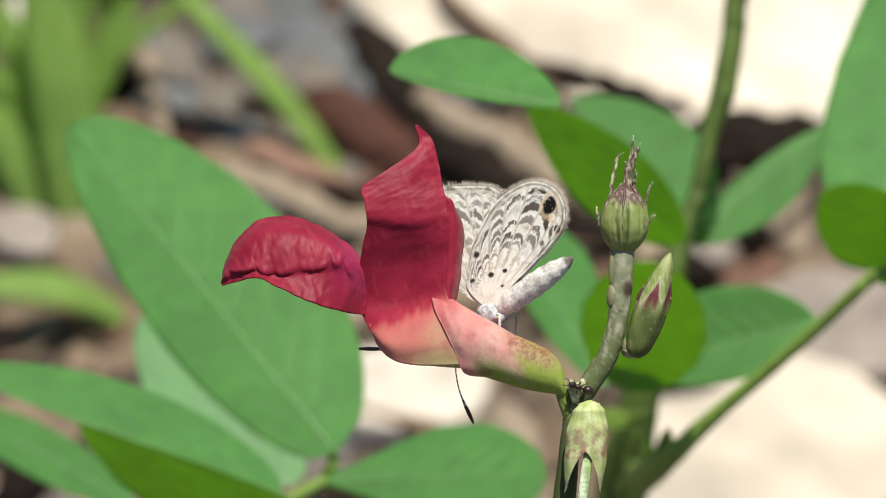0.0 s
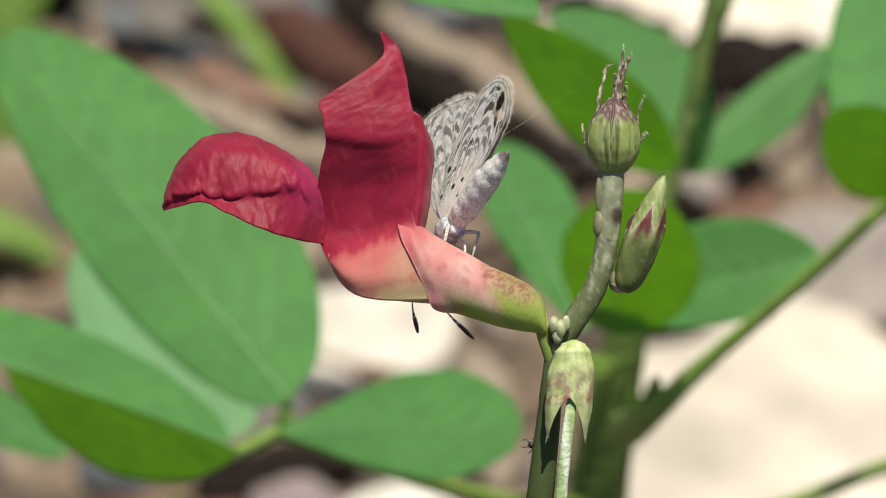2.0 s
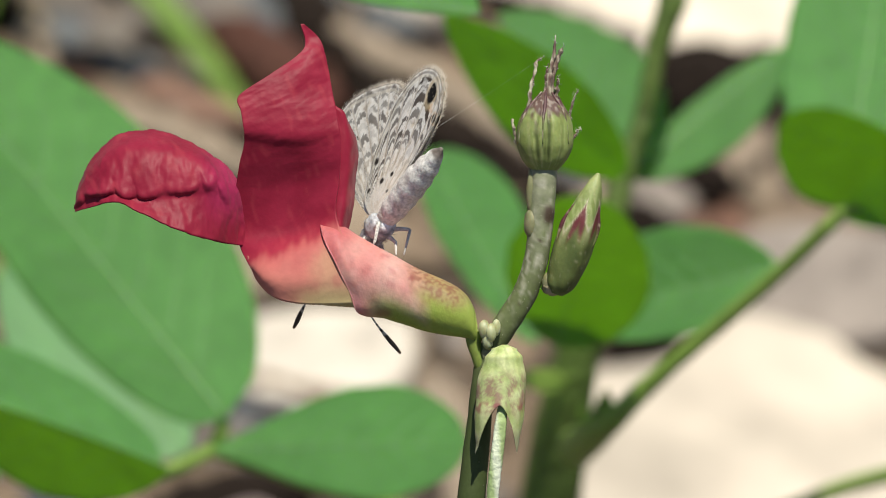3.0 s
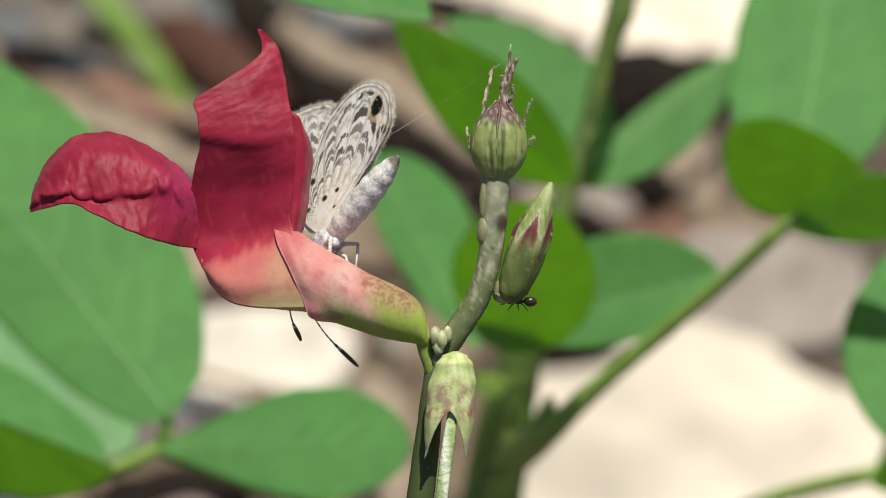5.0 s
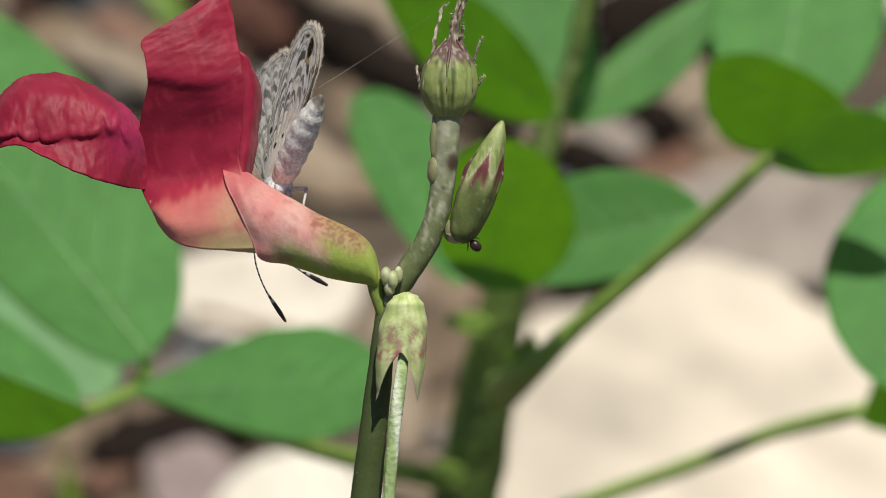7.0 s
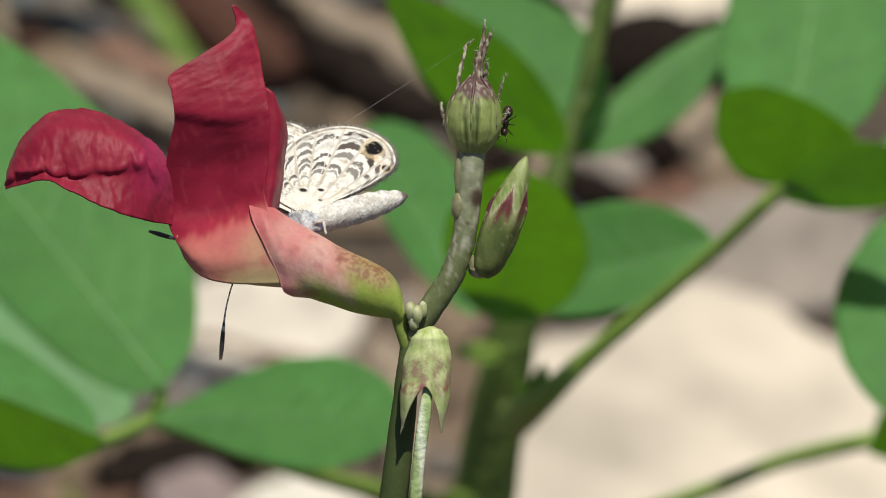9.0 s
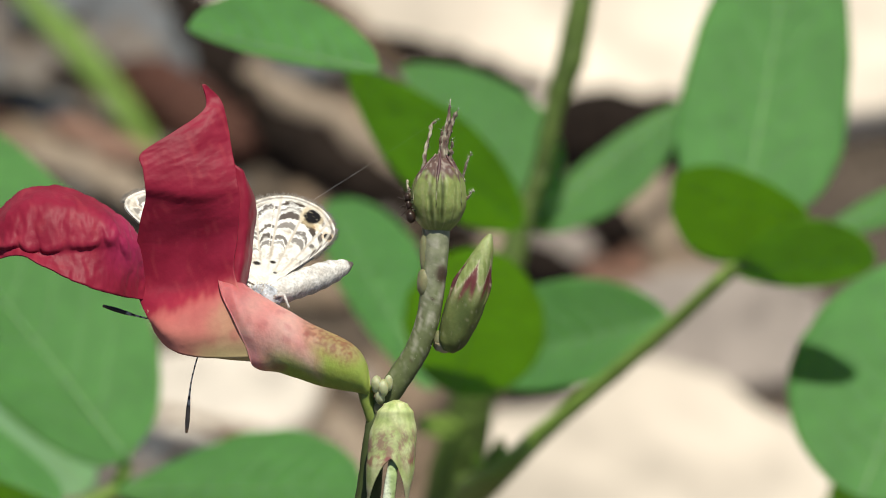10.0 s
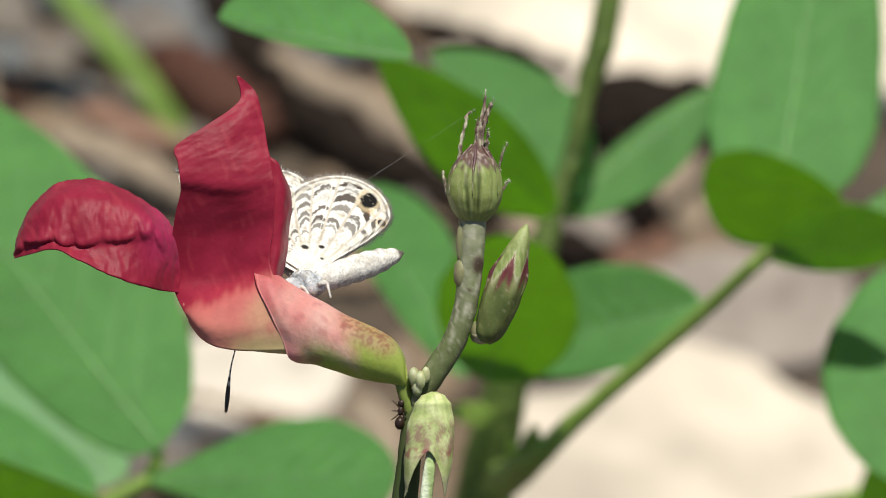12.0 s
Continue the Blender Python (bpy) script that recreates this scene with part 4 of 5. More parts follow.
    pod = P("young_pod", strip, M_POD, cal, label="narrow whitish green young pod", col=lambda v: mix((0.34, 0.45, 0.19), mix((0.66, 0.75, 0.52), (0.86, 0.89, 0.76), 0.5 + 0.7 * nz((v[0] * 2, v[1] * 2, v[2] * 0.2), 1.4)), sm(0.36, 0.12, abs(v[0] + 9.86 + 0.07 * (v[2] + 11.0) + 0.05 * nz(v, 1.0)))))
    for geo, owner, n, ln, keep, seed in ((stem, sp, 1500, 0.22, lambda v: v.z > -20, 1), ((grooved, bf), bud, 700, 0.26, None, 2), (side_geo, sb, 600, 0.28, None, 3), (outer, cal, 900, 0.20, None, 4), (strip, pod, 300, 0.16, None, 5)):
        P("down", down(geo, n, ln, seed, keep), M_DOWN, owner, label="fine pale hairs")
    # cluster of tiny pale buds in the joint
    for c, r in (((-10.55, -0.9, -3.55), 0.42), ((-10.15, -1.05, -3.75), 0.40), ((-9.85, -0.9, -3.45), 0.36), ((-10.35, -0.8, -4.2), 0.40)):
        P("tiny_bud", blob(c, r, 2, 0.15, 1.2, 0.8, 0.8, 1.35, c[0]), M_BUD, sp, col=lambda v: mix((0.50, 0.52, 0.33), (0.34, 0.36, 0.18), sm(-0.3, 0.3, nz(v, 2.5))))
    build_flower(sp, root)


def down(geo, n, ln, seed, keep=None):
    """Short fine hairs that stand on a skin; keep(point) picks where."""
    k = random.Random(seed)
    vs, fs = geo
    out, faces = [], []
    while n > 0:
        f = fs[k.randrange(len(fs))]
        if len(f) > 4:
            continue
        a, b, c = (Vector(vs[i]) for i in f[:3])
        o = (b - a).cross(c - a)
        n -= 1
        if o.length < 1e-9 or (keep and not keep(a)):
            continue
        o.normalize()
        p = a + (b - a) * k.random() + (c - a) * (k.random() * 0.5)
        tip = p + (o + Vector((k.uniform(-.5, .5), k.uniform(-.5, .5), k.uniform(-.3, .6)))).normalized() * (ln * k.uniform(0.5, 1.2))
        w = o.orthogonal().normalized() * 0.02
        j = len(out)
        out += [p - w, p + w, p + o.cross(w), tip]
        faces += [(j, j + 1, j + 3), (j + 1, j + 2, j + 3), (j + 2, j, j + 3)]
    return out, faces


RED, DEEP, PINK, CREAM = (0.345, 0.020, 0.054), (0.250, 0.009, 0.033), (0.76, 0.27, 0.25), (0.82, 0.66, 0.40)


def petal_col(v):
    x, y, z = v
    c = mix(RED, DEEP, 0.5 + 0.8 * nz((x * 0.6, y * 0.6, z * 0.6), 1.0))
    vein = nz((x * 1.2 + z * 0.4, 0.3 * y, z * 0.45), 2.4)
    c = mix(c, (0.47, 0.06, 0.08), sm(0.15, 0.55, vein) * 0.28)
    return c


def standard_col(v):
    c = petal_col(v)
    x, y, z = v
    h = z - 0.40 * (x + 22.5) + 0.18 * nz(v, 1.3) + 0.28 * nz((x * 2.2, y, z * 0.25), 1.6) + 0.3 * nz((x * 0.7, y, z * 0.4), 1.0)
    c = mix(c, (0.44, 0.040, 0.070), 0.5 * sm(2.2, 1.2, h))
    c = mix(c, mix((0.60, 0.16, 0.15), (0.70, 0.28, 0.22), sm(0.8, -1.6, z)), 0.92 * sm(1.45, 0.5, h))
    c = mix(c, (0.66, 0.46, 0.27), 0.55 * sm(0.9, -0.6, h) * sm(-21.3, -19.6, x + 0.5 * nz(v, 0.8)))
    c = mix(c, (0.60, 0.19, 0.17), 0.45 * sm(0.05, 0.45, nz((x, y, z * 0.7), 1.2)) * sm(0.9, 0.2, h))
    return mix(c, (0.68, 0.61, 0.28), 0.65 * sm(-0.7, -1.9, z) * sm(-22.4, -20.3, x))


def wing_col(v):
    c = petal_col(v)
    x, y, z = v
    return mix(c, (0.44, 0.03, 0.13), sm(-27.6, -25.0, x) * sm(2.0, 4.4, z) * 0.7)


def tube_col(v):
    x, y, z = v
    mid = curve1([(-20, 0.2), (-16.7, -0.75), (-12, -2.7)], x)
    h = z - mid
    c = mix(PINK, (0.80, 0.40, 0.35), 0.5 + nz(v, 0.6))
    c = mix(c, (0.52, 0.13, 0.14), 0.45 * sm(0.15, 0.5, nz((x * 0.8, y, z), 1.7)))
    c = mix(c, (0.56, 0.10, 0.12), sm(-18.2, -19.8, x - 0.35 * h) * 0.8)
    c = mix(c, (0.74, 0.27, 0.27), sm(-17.2, -18.0, x) * sm(-0.6, -1.6, h))
    c = mix(c, CREAM, sm(0.2, -1.6, h) * sm(-17.9, -16.2, x) * 0.7)
    green = (0.38, 0.46, 0.085)
    g = max(sm(-14.9, -13.4, x + 0.4 * nz(v, 1.0)), sm(-0.5, -1.7, h) * sm(-17.8, -15.6, x))
    c = mix(c, mix(green, (0.40, 0.37, 0.13), sm(0.0, 1.2, h)), g)
    sp = sm(-0.2, 0.35, nz(v, 19.0) + 0.6 * nz(v, 9.0) + 0.5 * nz(v, 3.0)) * sm(-0.2, 1.1, h) * sm(-15.4, -14.2, x) * sm(-11.3, -12.2, x)
    c = mix(c, (0.44, 0.24, 0.13), 0.55 * sm(-0.1, 0.9, h) * sm(-15.6, -14.4, x) * sm(-11.3, -12.4, x))
    c = mix(c, (0.25, 0.085, 0.055), sp * 0.8)
    for a, b, r in ((-14.75, -0.55, 0.26), (-16.4, -2.55, 0.34)):
        d = math.hypot((x - a) * (0.5 if b < -2 else 1.0), z - b)
        c = mix(c, (0.34, 0.10, 0.08), sm(r, r * 0.4, d) * (y < 0) * (0.5 if b < -2 else 0.9))
    return c


def keel_col(v):
    x, y, z = v
    n = 0.5 * nz(v, 0.7)
    c = mix((0.60, 0.19, 0.16), CREAM, sm(-22.6, -20.4, x + n))
    c = mix(c, (0.62, 0.23, 0.18), sm(-0.9, 0.6, z + n) * 0.8)
    top = flow([(-24.4, 0.9), (-23.75, 0.7), (-22.2, 1.35), (-20.8, 2.5), (-19.6, 2.5)], x)
    c = mix(c, (0.39, 0.03, 0.055), sm(0.9 + n, 0.1, top - z) * sm(-19.6, -21.6, x) * 0.4)
    c = mix(c, (0.62, 0.20, 0.18), 0.5 * sm(0.0, 0.45, nz((x, y, z * 0.7), 1.3)))
    return mix(c, (0.66, 0.60, 0.28), 0.75 * sm(-0.6, -1.7, z) * sm(-21.8, -20, x))


def build_flower(sp, root):
    P = lambda *a, **k: part(*a, base=root, **k)
    # tube: calyx and the rolled base of the petals, open obliquely towards the mouth
    secs = [(-10.95, -3.75, 0.45), (-11.1, -3.35, 0.95), (-11.6, -2.8, 1.28), (-12.8, -2.3, 1.60), (-14.6, -1.66, 1.78), (-16.5, -0.82, 2.02), (-17.9, -0.25, 2.22), (-19.0, 0.25, 2.42), (-19.9, 0.55, 2.2)]
    mouth = [(-1.0, -17.5), (-0.85, -17.9), (-0.45, -18.5), (0.05, -19.2), (0.5, -19.8), (1.0, -20.1)]
    rows, mids = [], []
    for i in range(64):
        u = i / 63
        row, mid = [], []
        for k in range(56):
            a = 2 * math.pi * k / 56
            up = math.cos(a)
            x = -10.95 + (flow(mouth, up) + 10.95) * u
            zc = flow([(-s[0], s[1]) for s in secs], -x)
            rr = flow([(-s[0], s[2]) for s in secs], -x)
            flare = 1 - 0.075 * sm(0.90, 1.0, u)
            p = Vector((x, -0.1 + math.sin(a) * rr * 0.86 * flare, zc + up * rr))
            p += Vector((0, math.sin(a), up)) * (0.05 * nz(p, 0.7))
            if math.sin(a) < 0:                       # small lobe at the lower corner of the mouth
                p += Vector((-0.25, math.sin(a), up)) * (0.36 * sm(0.80, 0.98, u) * math.exp(-((up + 0.84) / 0.17) ** 2))
            row.append(p)
            mid.append(Vector((x, -0.1, zc)))
        rows.append(row)
        mids.append(mid)
    vs, fs = grid(rows, True)
    fs.append(tuple(range(56)))
    inner = grid([[p + (m - p) * 0.07 for p, m in zip(r, mm)] for r, mm in zip(rows, mids)], True)
    n0 = len(vs)
    vs, fs = join((vs, [tuple(reversed(f)) for f in fs]), inner)
    last = 63 * 56
    for k in range(56):
        q = (k + 1) % 56
        fs.append((last + k, last + q, n0 + last + q, n0 + last + k))
    fl = P("flower", (vs, fs), M_TUBE, sp, label="open wine-red pea flower with pink and green tube", col=tube_col)
    P("pedicel", tube([(-11.15, 0.0, -3.6), (-11.15, 0.0, -4.4), (-10.9, 0.0, -5.2), (-10.6, 0.1, -6.0)], [0.62, 0.42, 0.4, 0.45], 20, 12, 0.03, 1.5), M_BUD, fl, col=lambda v: (0.19, 0.25, 0.05))
    # keel: the cream lower lip
    kr = []
    for x, zt, zb, w in ((-16.4, 0.6, -2.2, 1.5), (-17.6, 1.0, -2.25, 1.66), (-18.6, 1.3, -2.2, 1.62), (-19.6, 1.3, -2.12, 1.65), (-20.8, 1.1, -1.98, 1.55), (-22.2, 0.8, -1.85, 1.25), (-23.2, 0.7, -1.3, 0.9), (-23.75, 1.0, -0.3, 0.6), (-24.3, 0.9, 0.35, 0.4)):
        kr.append((x, zt, zb, w))
    tops = spline([(x, zt, zb) for x, zt, zb, w in kr], 44)
    wid = spline([(w, 0, 0) for *_, w in kr], 44)
    rows = []
    for q, w in zip(tops, wid):
        row = []
        for k in range(36):
            a = 2 * math.pi * k / 36
            c, h = (q.y + q.z) / 2, (q.y - q.z) / 2
            p = Vector((q.x, -0.05 + math.sin(a) * w.x, c + math.cos(a) * h))
            p += Vector((0, math.sin(a), 0)) * (0.12 * nz(p, 0.8))
            row.append(p)
        rows.append(row)
    vs, fs = grid(rows, True)
    fs += [tuple(reversed(range(36))), tuple(range(43 * 36, 44 * 36))]
    P("keel", (vs, fs), M_TUBE, fl, label="cream and pink lower lip", col=keel_col)
    # standing petal: hollow below, its upper half rolled forward over a lip
    lv = [  # left x, left z, right x, right z, depth at left, middle, right
        (-25.0, 4.3, -18.95, 5.1, 0.1, -0.15, -0.75),
        (-24.75, 6.1, -18.85, 6.5, -0.68, -0.80, -0.95),
        (-24.45, 7.3, -18.8, 7.4, -1.15, -1.16, -1.0),
        (-24.45, 8.1, -18.9, 8.2, -1.62, -1.55, -0.95),
        (-24.6, 9.2, -19.1, 9.4, -1.52, -1.38, -0.6),
        (-24.75, 10.1, -19.3, 10.3, -1.3, -1.1, -0.25),
        (-23.2, 11.2, -19.5, 11.5, -0.8, -0.7, 0.1),
        (-21.3, 12.5, -19.75, 12.6, 0.0, 0.0, 0.4),
        (-20.85, 13.3, -20.1, 13.5, 0.4, 0.6, 0.7),
        (-21.15, 14.3, -20.95, 14.3, 0.6, 0.6, 0.6)]
    curves = [[(-23.85, -0.5, -0.55), (-23.1, -1.15, -1.4), (-22.0, -1.5, -1.88), (-20.3, -1.55, -2.06), (-17.2, -1.35, -2.0)],
              [(-24.15, -0.6, 0.15), (-23.4, -1.45, -0.35), (-22.2, -1.85, -0.6), (-20.4, -1.95, -0.55), (-17.6, -1.78, -0.4)],
              [(-24.7, 0.1, 1.2), (-23.6, -0.65, 0.95), (-22.3, -1.15, 0.95), (-20.7, -1.5, 1.1), (-18.5, -1.68, 1.4)],
              [(-25.05, 0.55, 2.5), (-23.8, 0.22, 2.3), (-22.2, -0.10, 2.3), (-20.6, -0.45, 2.6), (-19.15, -0.9, 3.3)]]
    for lx, lz, rx, rz, dl, dm, dr in lv:
        w = rx - lx
        sag = -0.30 if 7.2 < lz < 8.5 else 0.0
        curves.append([(lx, dl, lz), (lx + w * 0.22, dl * 0.4 + dm * 0.6, lz + (rz - lz) * 0.22 + sag * 0.4), (lx + w * 0.5, dm, lz + (rz - lz) * 0.5 + sag), (lx + w * 0.8, dm * 0.5 + dr * 0.5, lz + (rz - lz) * 0.8 + sag * 0.6), (rx, dr, rz)])
    petal = P("standard_petal", sheet(curves, 84, 160, lambda p: 0.016 + 0.026 * sm(7.0, 8.2, p.z), 0.9, 0.10, lambda p: Vector(((p.x * 0.94 + p.z * 0.34) * 0.6, p.y * 0.5, (p.z * 0.94 - p.x * 0.34) * 2.0))), M_PETAL, fl, label="upright wine-red petal rolled over at the top", col=standard_col)
    mid = Vector((-21.5, -1.0, 4.0)) - Vector(root)
    petal.data.transform(Matrix.Translation(-mid * MM))
    petal.location = mid * MM
    cam.data.dof.focus_object = petal            # the lens stays focused on the flower
    # back lobe of the standing petal seen beyond its rim
    P("back_petal", sheet([[(-19.6, 0.1, 9.8), (-19.4, -0.35, 7.2), (-19.5, -0.4, 4.8), (-19.6, -0.5, 3.2), (-19.7, -0.8, 1.3)], [(-18.65, -0.1, 9.2), (-18.3, -0.2, 7.2), (-18.45, -0.35, 5.0), (-18.7, -0.6, 3.3), (-19.0, -1.0, 1.4)], [(-18.55, 0.9, 9.0), (-17.85, 1.5, 7.1), (-18.0, 1.4, 5.2), (-18.2, 1.1, 3.4), (-18.6, 0.2, 1.6)]], 40, 24, 0.06, 1.0, 0.10), M_PETAL, fl, label="red side lobe behind the upright petal", col=petal_col)
    # side petal: domed above, with a frilled crease, hollow beneath
    top = [(-34.3, 0.3, 3.6), (-34.05, 0.4, 5.0), (-33.2, 0.8, 6.6), (-31.7, 1.2, 7.9), (-29.8, 1.3, 8.1), (-28.1, 1.2, 7.6), (-26.5, 0.9, 6.7), (-25.3, 0.6, 5.7), (-24.6, 0.7, 4.6), (-24.3, 0.9, 3.0)]
    dome = [(-34.3, -0.3, 3.6), (-33.9, -0.7, 4.7), (-32.9, -1.1, 6.0), (-31.5, -1.3, 6.9), (-29.7, -1.4, 7.0), (-28.0, -1.4, 6.7), (-26.5, -1.2, 6.1), (-25.4, -0.7, 5.1), (-24.7, 0.3, 4.2), (-24.4, 0.8, 2.9)]
    crease = [(-34.28, -0.6, 3.6), (-33.6, -1.4, 4.5), (-32.4, -2.0, 4.9), (-31.0, -2.15, 4.7), (-29.5, -2.2, 4.85), (-27.6, -2.05, 5.1), (-26.3, -1.8, 5.3), (-25.4, -1.0, 4.5), (-24.7, 0.2, 3.6), (-24.4, 0.7, 2.6)]
    under = [(-34.25, -0.6, 3.55), (-33.4, -1.4, 4.15), (-32.2, -2.0, 4.4), (-30.8, -2.15, 4.1), (-29.3, -2.2, 4.05), (-27.6, -2.05, 4.15), (-26.3, -1.7, 4.15), (-25.5, -1.0, 3.4), (-24.8, 0.1, 2.6), (-24.4, 0.6, 2.1)]
    bottom = [(-34.25, -0.6, 3.45), (-33.3, -1.5, 3.7), (-32.0, -2.45, 3.95), (-30.6, -2.85, 3.4), (-29.0, -2.95, 2.6), (-27.6, -2.75, 2.05), (-26.5, -2.1, 1.75), (-25.7, -1.1, 1.55), (-24.9, -0.1, 1.45), (-24.4, 0.5, 1.35)]
    cr = spline(crease, 44)
    scallop = [p + Vector((0, -0.20, -0.40)) * (abs(math.sin(math.pi * 8.5 * i / 43 + 0.5 * math.sin(i * 0.45))) ** 0.7 * sm(0, 6, i) * sm(40, 32, i)) + Vector((0, 0, 0.15)) for i, p in enumerate(cr)]
    P("side_petal", sheet([top, dome, scallop, under, bottom], 150, 72, 0.09, 1.1, 0.10, (1.5, 0.6, 0.6)), M_PETAL, fl, label="spreading wine-red side petal with frilled fold", col=wing_col)


# ---------------------------------------------------------------- butterfly
HIND = [(-0.3, 0.4), (-2.1, 2.0), (-2.2, 4.3), (-1.45, 6.0), (-0.45, 7.6), (0.9, 8.6), (2.5, 9.15), (4.05, 8.85), (5.05, 7.9), (5.35, 6.6), (4.85, 5.45), (3.5, 3.95), (1.8, 2.3), (0.4, 0.7)]
FORE = [(-0.7, 0.5), (-3.6, 2.3), (-6.0, 4.5), (-7.5, 6.3), (-7.7, 7.4), (-6.8, 8.3), (-5.2, 8.8), (-2.6, 8.95), (-0.4, 8.7), (0.6, 7.4), (0.6, 4.5), (0.2, 2.0), (-0.1, 0.6)]


def outline(ctrl, n):
    p = ctrl + ctrl[:1]
    return [Vector((q.x, q.y)) for q in spline([(a, b, 0) for a, b in p], n + 1)[:-1]]


def wing_pigment(rim, hind):
    pale, beige, brown, black = (0.92, 0.875, 0.81), (0.70, 0.60, 0.48), (0.066, 0.046, 0.036), (0.008, 0.007, 0.008)
    # rows of crescents: distance from the margin, half width, depth of tone
    bands = ((0.66, 0.24, 1.0), (1.30, 0.19, 0.95), (2.0, 0.23, 1.0), (2.75, 0.19, 0.95), (3.55, 0.22, 1.0), (4.4, 0.16, 0.75)) if hind else ((0.75, 0.20, 0.75), (1.45, 0.18, 0.75), (2.25, 0.23, 0.95), (3.1, 0.20, 0.8), (4.0, 0.18, 0.7))
    step = 10.5 if hind else 9.0
    dots = ((-1.62, 4.2, 0.30), (-1.7, 2.4, 0.22), (-0.22, 2.78, 0.25), (0.85, 3.05, 0.20), (0.78, 2.0, 0.13)) if hind else ()

    n = len(rim)
    mid = Vector((sum(p.x for p in rim) / n, sum(p.y for p in rim) / n))
    polar = sorted((math.atan2(p.y - mid.y, p.x - mid.x), (p - mid).length) for p in rim)
    polar = [(polar[-1][0] - 2 * math.pi, polar[-1][1])] + polar + [(polar[0][0] + 2 * math.pi, polar[0][1])]
    angles = np.array([p[0] for p in polar])
    reach = np.array([p[1] for p in polar])
    root = Vector((-0.2, 0.3))
    spokes = sorted((math.atan2(p.y - root.y, p.x - root.x), (p - root).length) for p in rim)
    fan, spoke = np.array([p[0] for p in spokes]), np.array([p[1] for p in spokes])
    done = {}

    def col(v):
        key = (round(v[0], 4), round(v[2], 4))
        if key not in done:
            done[key] = pigment(Vector(key))
        return done[key]

    def pigment(q):
        d = q - mid
        e = float(np.interp(math.atan2(d.y, d.x), angles, reach)) - d.length
        b = q - Vector((-0.2, 0.3))
        rho, th = b.length, math.degrees(math.atan2(b.y, b.x))
        fl = nz((th / 4.2, rho * 1.35, 3)) + 0.6 * nz((th / 2.1, rho * 2.6, 8)) + 0.35 * nz((q.x, q.y, 4), 6.0)
        c = mix(pale, beige, 0.20 + 0.7 * nz((q.x, q.y, 2), 1.1) + 0.3 * nz((q.x, q.y, 6), 3.0))
        c = mix(c, (0.165, 0.115, 0.080), sm(0.10, 0.34, fl) * sm(1.6, 3.6, rho) * 0.38)
        c = mix(c, (0.92, 0.89, 0.85), sm(-0.05, -0.30, fl) * 0.85)
        wob = Vector((nz((q.x, q.y, 11), 2.6), nz((q.x, q.y, 17), 2.6))) * 0.14 + Vector((nz((q.x, q.y, 21), 6.5), nz((q.x, q.y, 27), 6.5))) * 0.10
        span = (1 - rho / float(np.interp(math.radians(th), fan, spoke))) * 8.2       # 0 at the margin
        cell = math.floor(th / step)
        u = th / step - cell - 0.5
        for i, (e0, wd, tone) in enumerate(bands):
            k = random.Random(int(cell) * 31 + i * 7 + (3 if hind else 900))
            bow = 0.10 if i == 0 and hind else 0.34        # round spots along the margin, crescents inward
            at = e0 + k.uniform(-0.20, 0.20) - bow * (1 - 4 * u * u) + 1.2 * wob.x + k.uniform(-0.6, 0.6) * u
            wide = wd * k.uniform(0.8, 1.35) * (1 - (3.0 if i == 0 and hind else 1.4) * u * u) * (1 + 1.5 * wob.y)
            off = abs(span - at)
            body = sm(1.2, 0.7, off / max(wide, 0.02)) * sm(0.50, 0.38, abs(u)) * sm(1.4, 2.4, rho)
            c = mix(c, (0.93, 0.91, 0.88), sm(2.6, 1.6, off / max(wide, 0.02)) * sm(1.4, 2.4, rho) * 0.7)
            c = mix(c, brown, body * tone * (k.uniform(0.7, 1.0) if k.random() < 0.88 else 0.2))
        fr = abs(th / step - round(th / step)) * rho * 0.19
        c = mix(c, (0.50, 0.42, 0.33), sm(0.12, 0.02, fr) * sm(1.5, 3, rho) * 0.6)
        for sx, sz, r in dots:
            d = math.hypot((q.x - sx) * 0.8, q.y - sz)
            c = mix(c, (0.85, 0.82, 0.76), sm(r * 1.8, r * 1.2, d) * 0.5)
            c = mix(c, (0.03, 0.024, 0.022), sm(r, r * 0.55, d))
        if hind:
            u = Matrix.Rotation(radians(30), 2) @ (q + 0.35 * wob - Vector((4.08, 7.5)))
            r = math.hypot(u.x / 0.50, u.y / 0.70)
            c = mix(c, (0.72, 0.58, 0.36), sm(1.75, 1.2, r) * 0.6)
            c = mix(c, black, sm(1.12, 0.86, r) * (1 - 0.3 * sm(0.35, 0.6, nz((q.x, q.y, 51), 5.0))))
            c = mix(c, (0.70, 0.45, 0.22), sm(0.45, 0.10, (q + wob - Vector((4.25, 6.55))).length) * 0.5)
            u = q + 0.35 * wob - Vector((4.78, 5.85))
            r = math.hypot(u.x / 0.26, u.y / 0.30)
            c = mix(c, (0.66, 0.46, 0.24), sm(1.8, 1.2, r) * 0.6)
            c = mix(c, (0.03, 0.025, 0.025), sm(1.08, 0.9, r))
        c = mix(c, (0.78, 0.73, 0.64), sm(0.16, 0.05, abs(e - 0.40)) * sm(3.0, 4.0, rho) * 0.6)
        margin = sm(0.11, 0.04, abs(e - 0.20)) * sm(3.0, 4.0, rho) * (0.75 + 0.5 * nz((q.x, q.y, 41), 2.0))
        return mix(c, (0.13, 0.10, 0.08), margin * (0.72 if hind else 0.45))
    return col


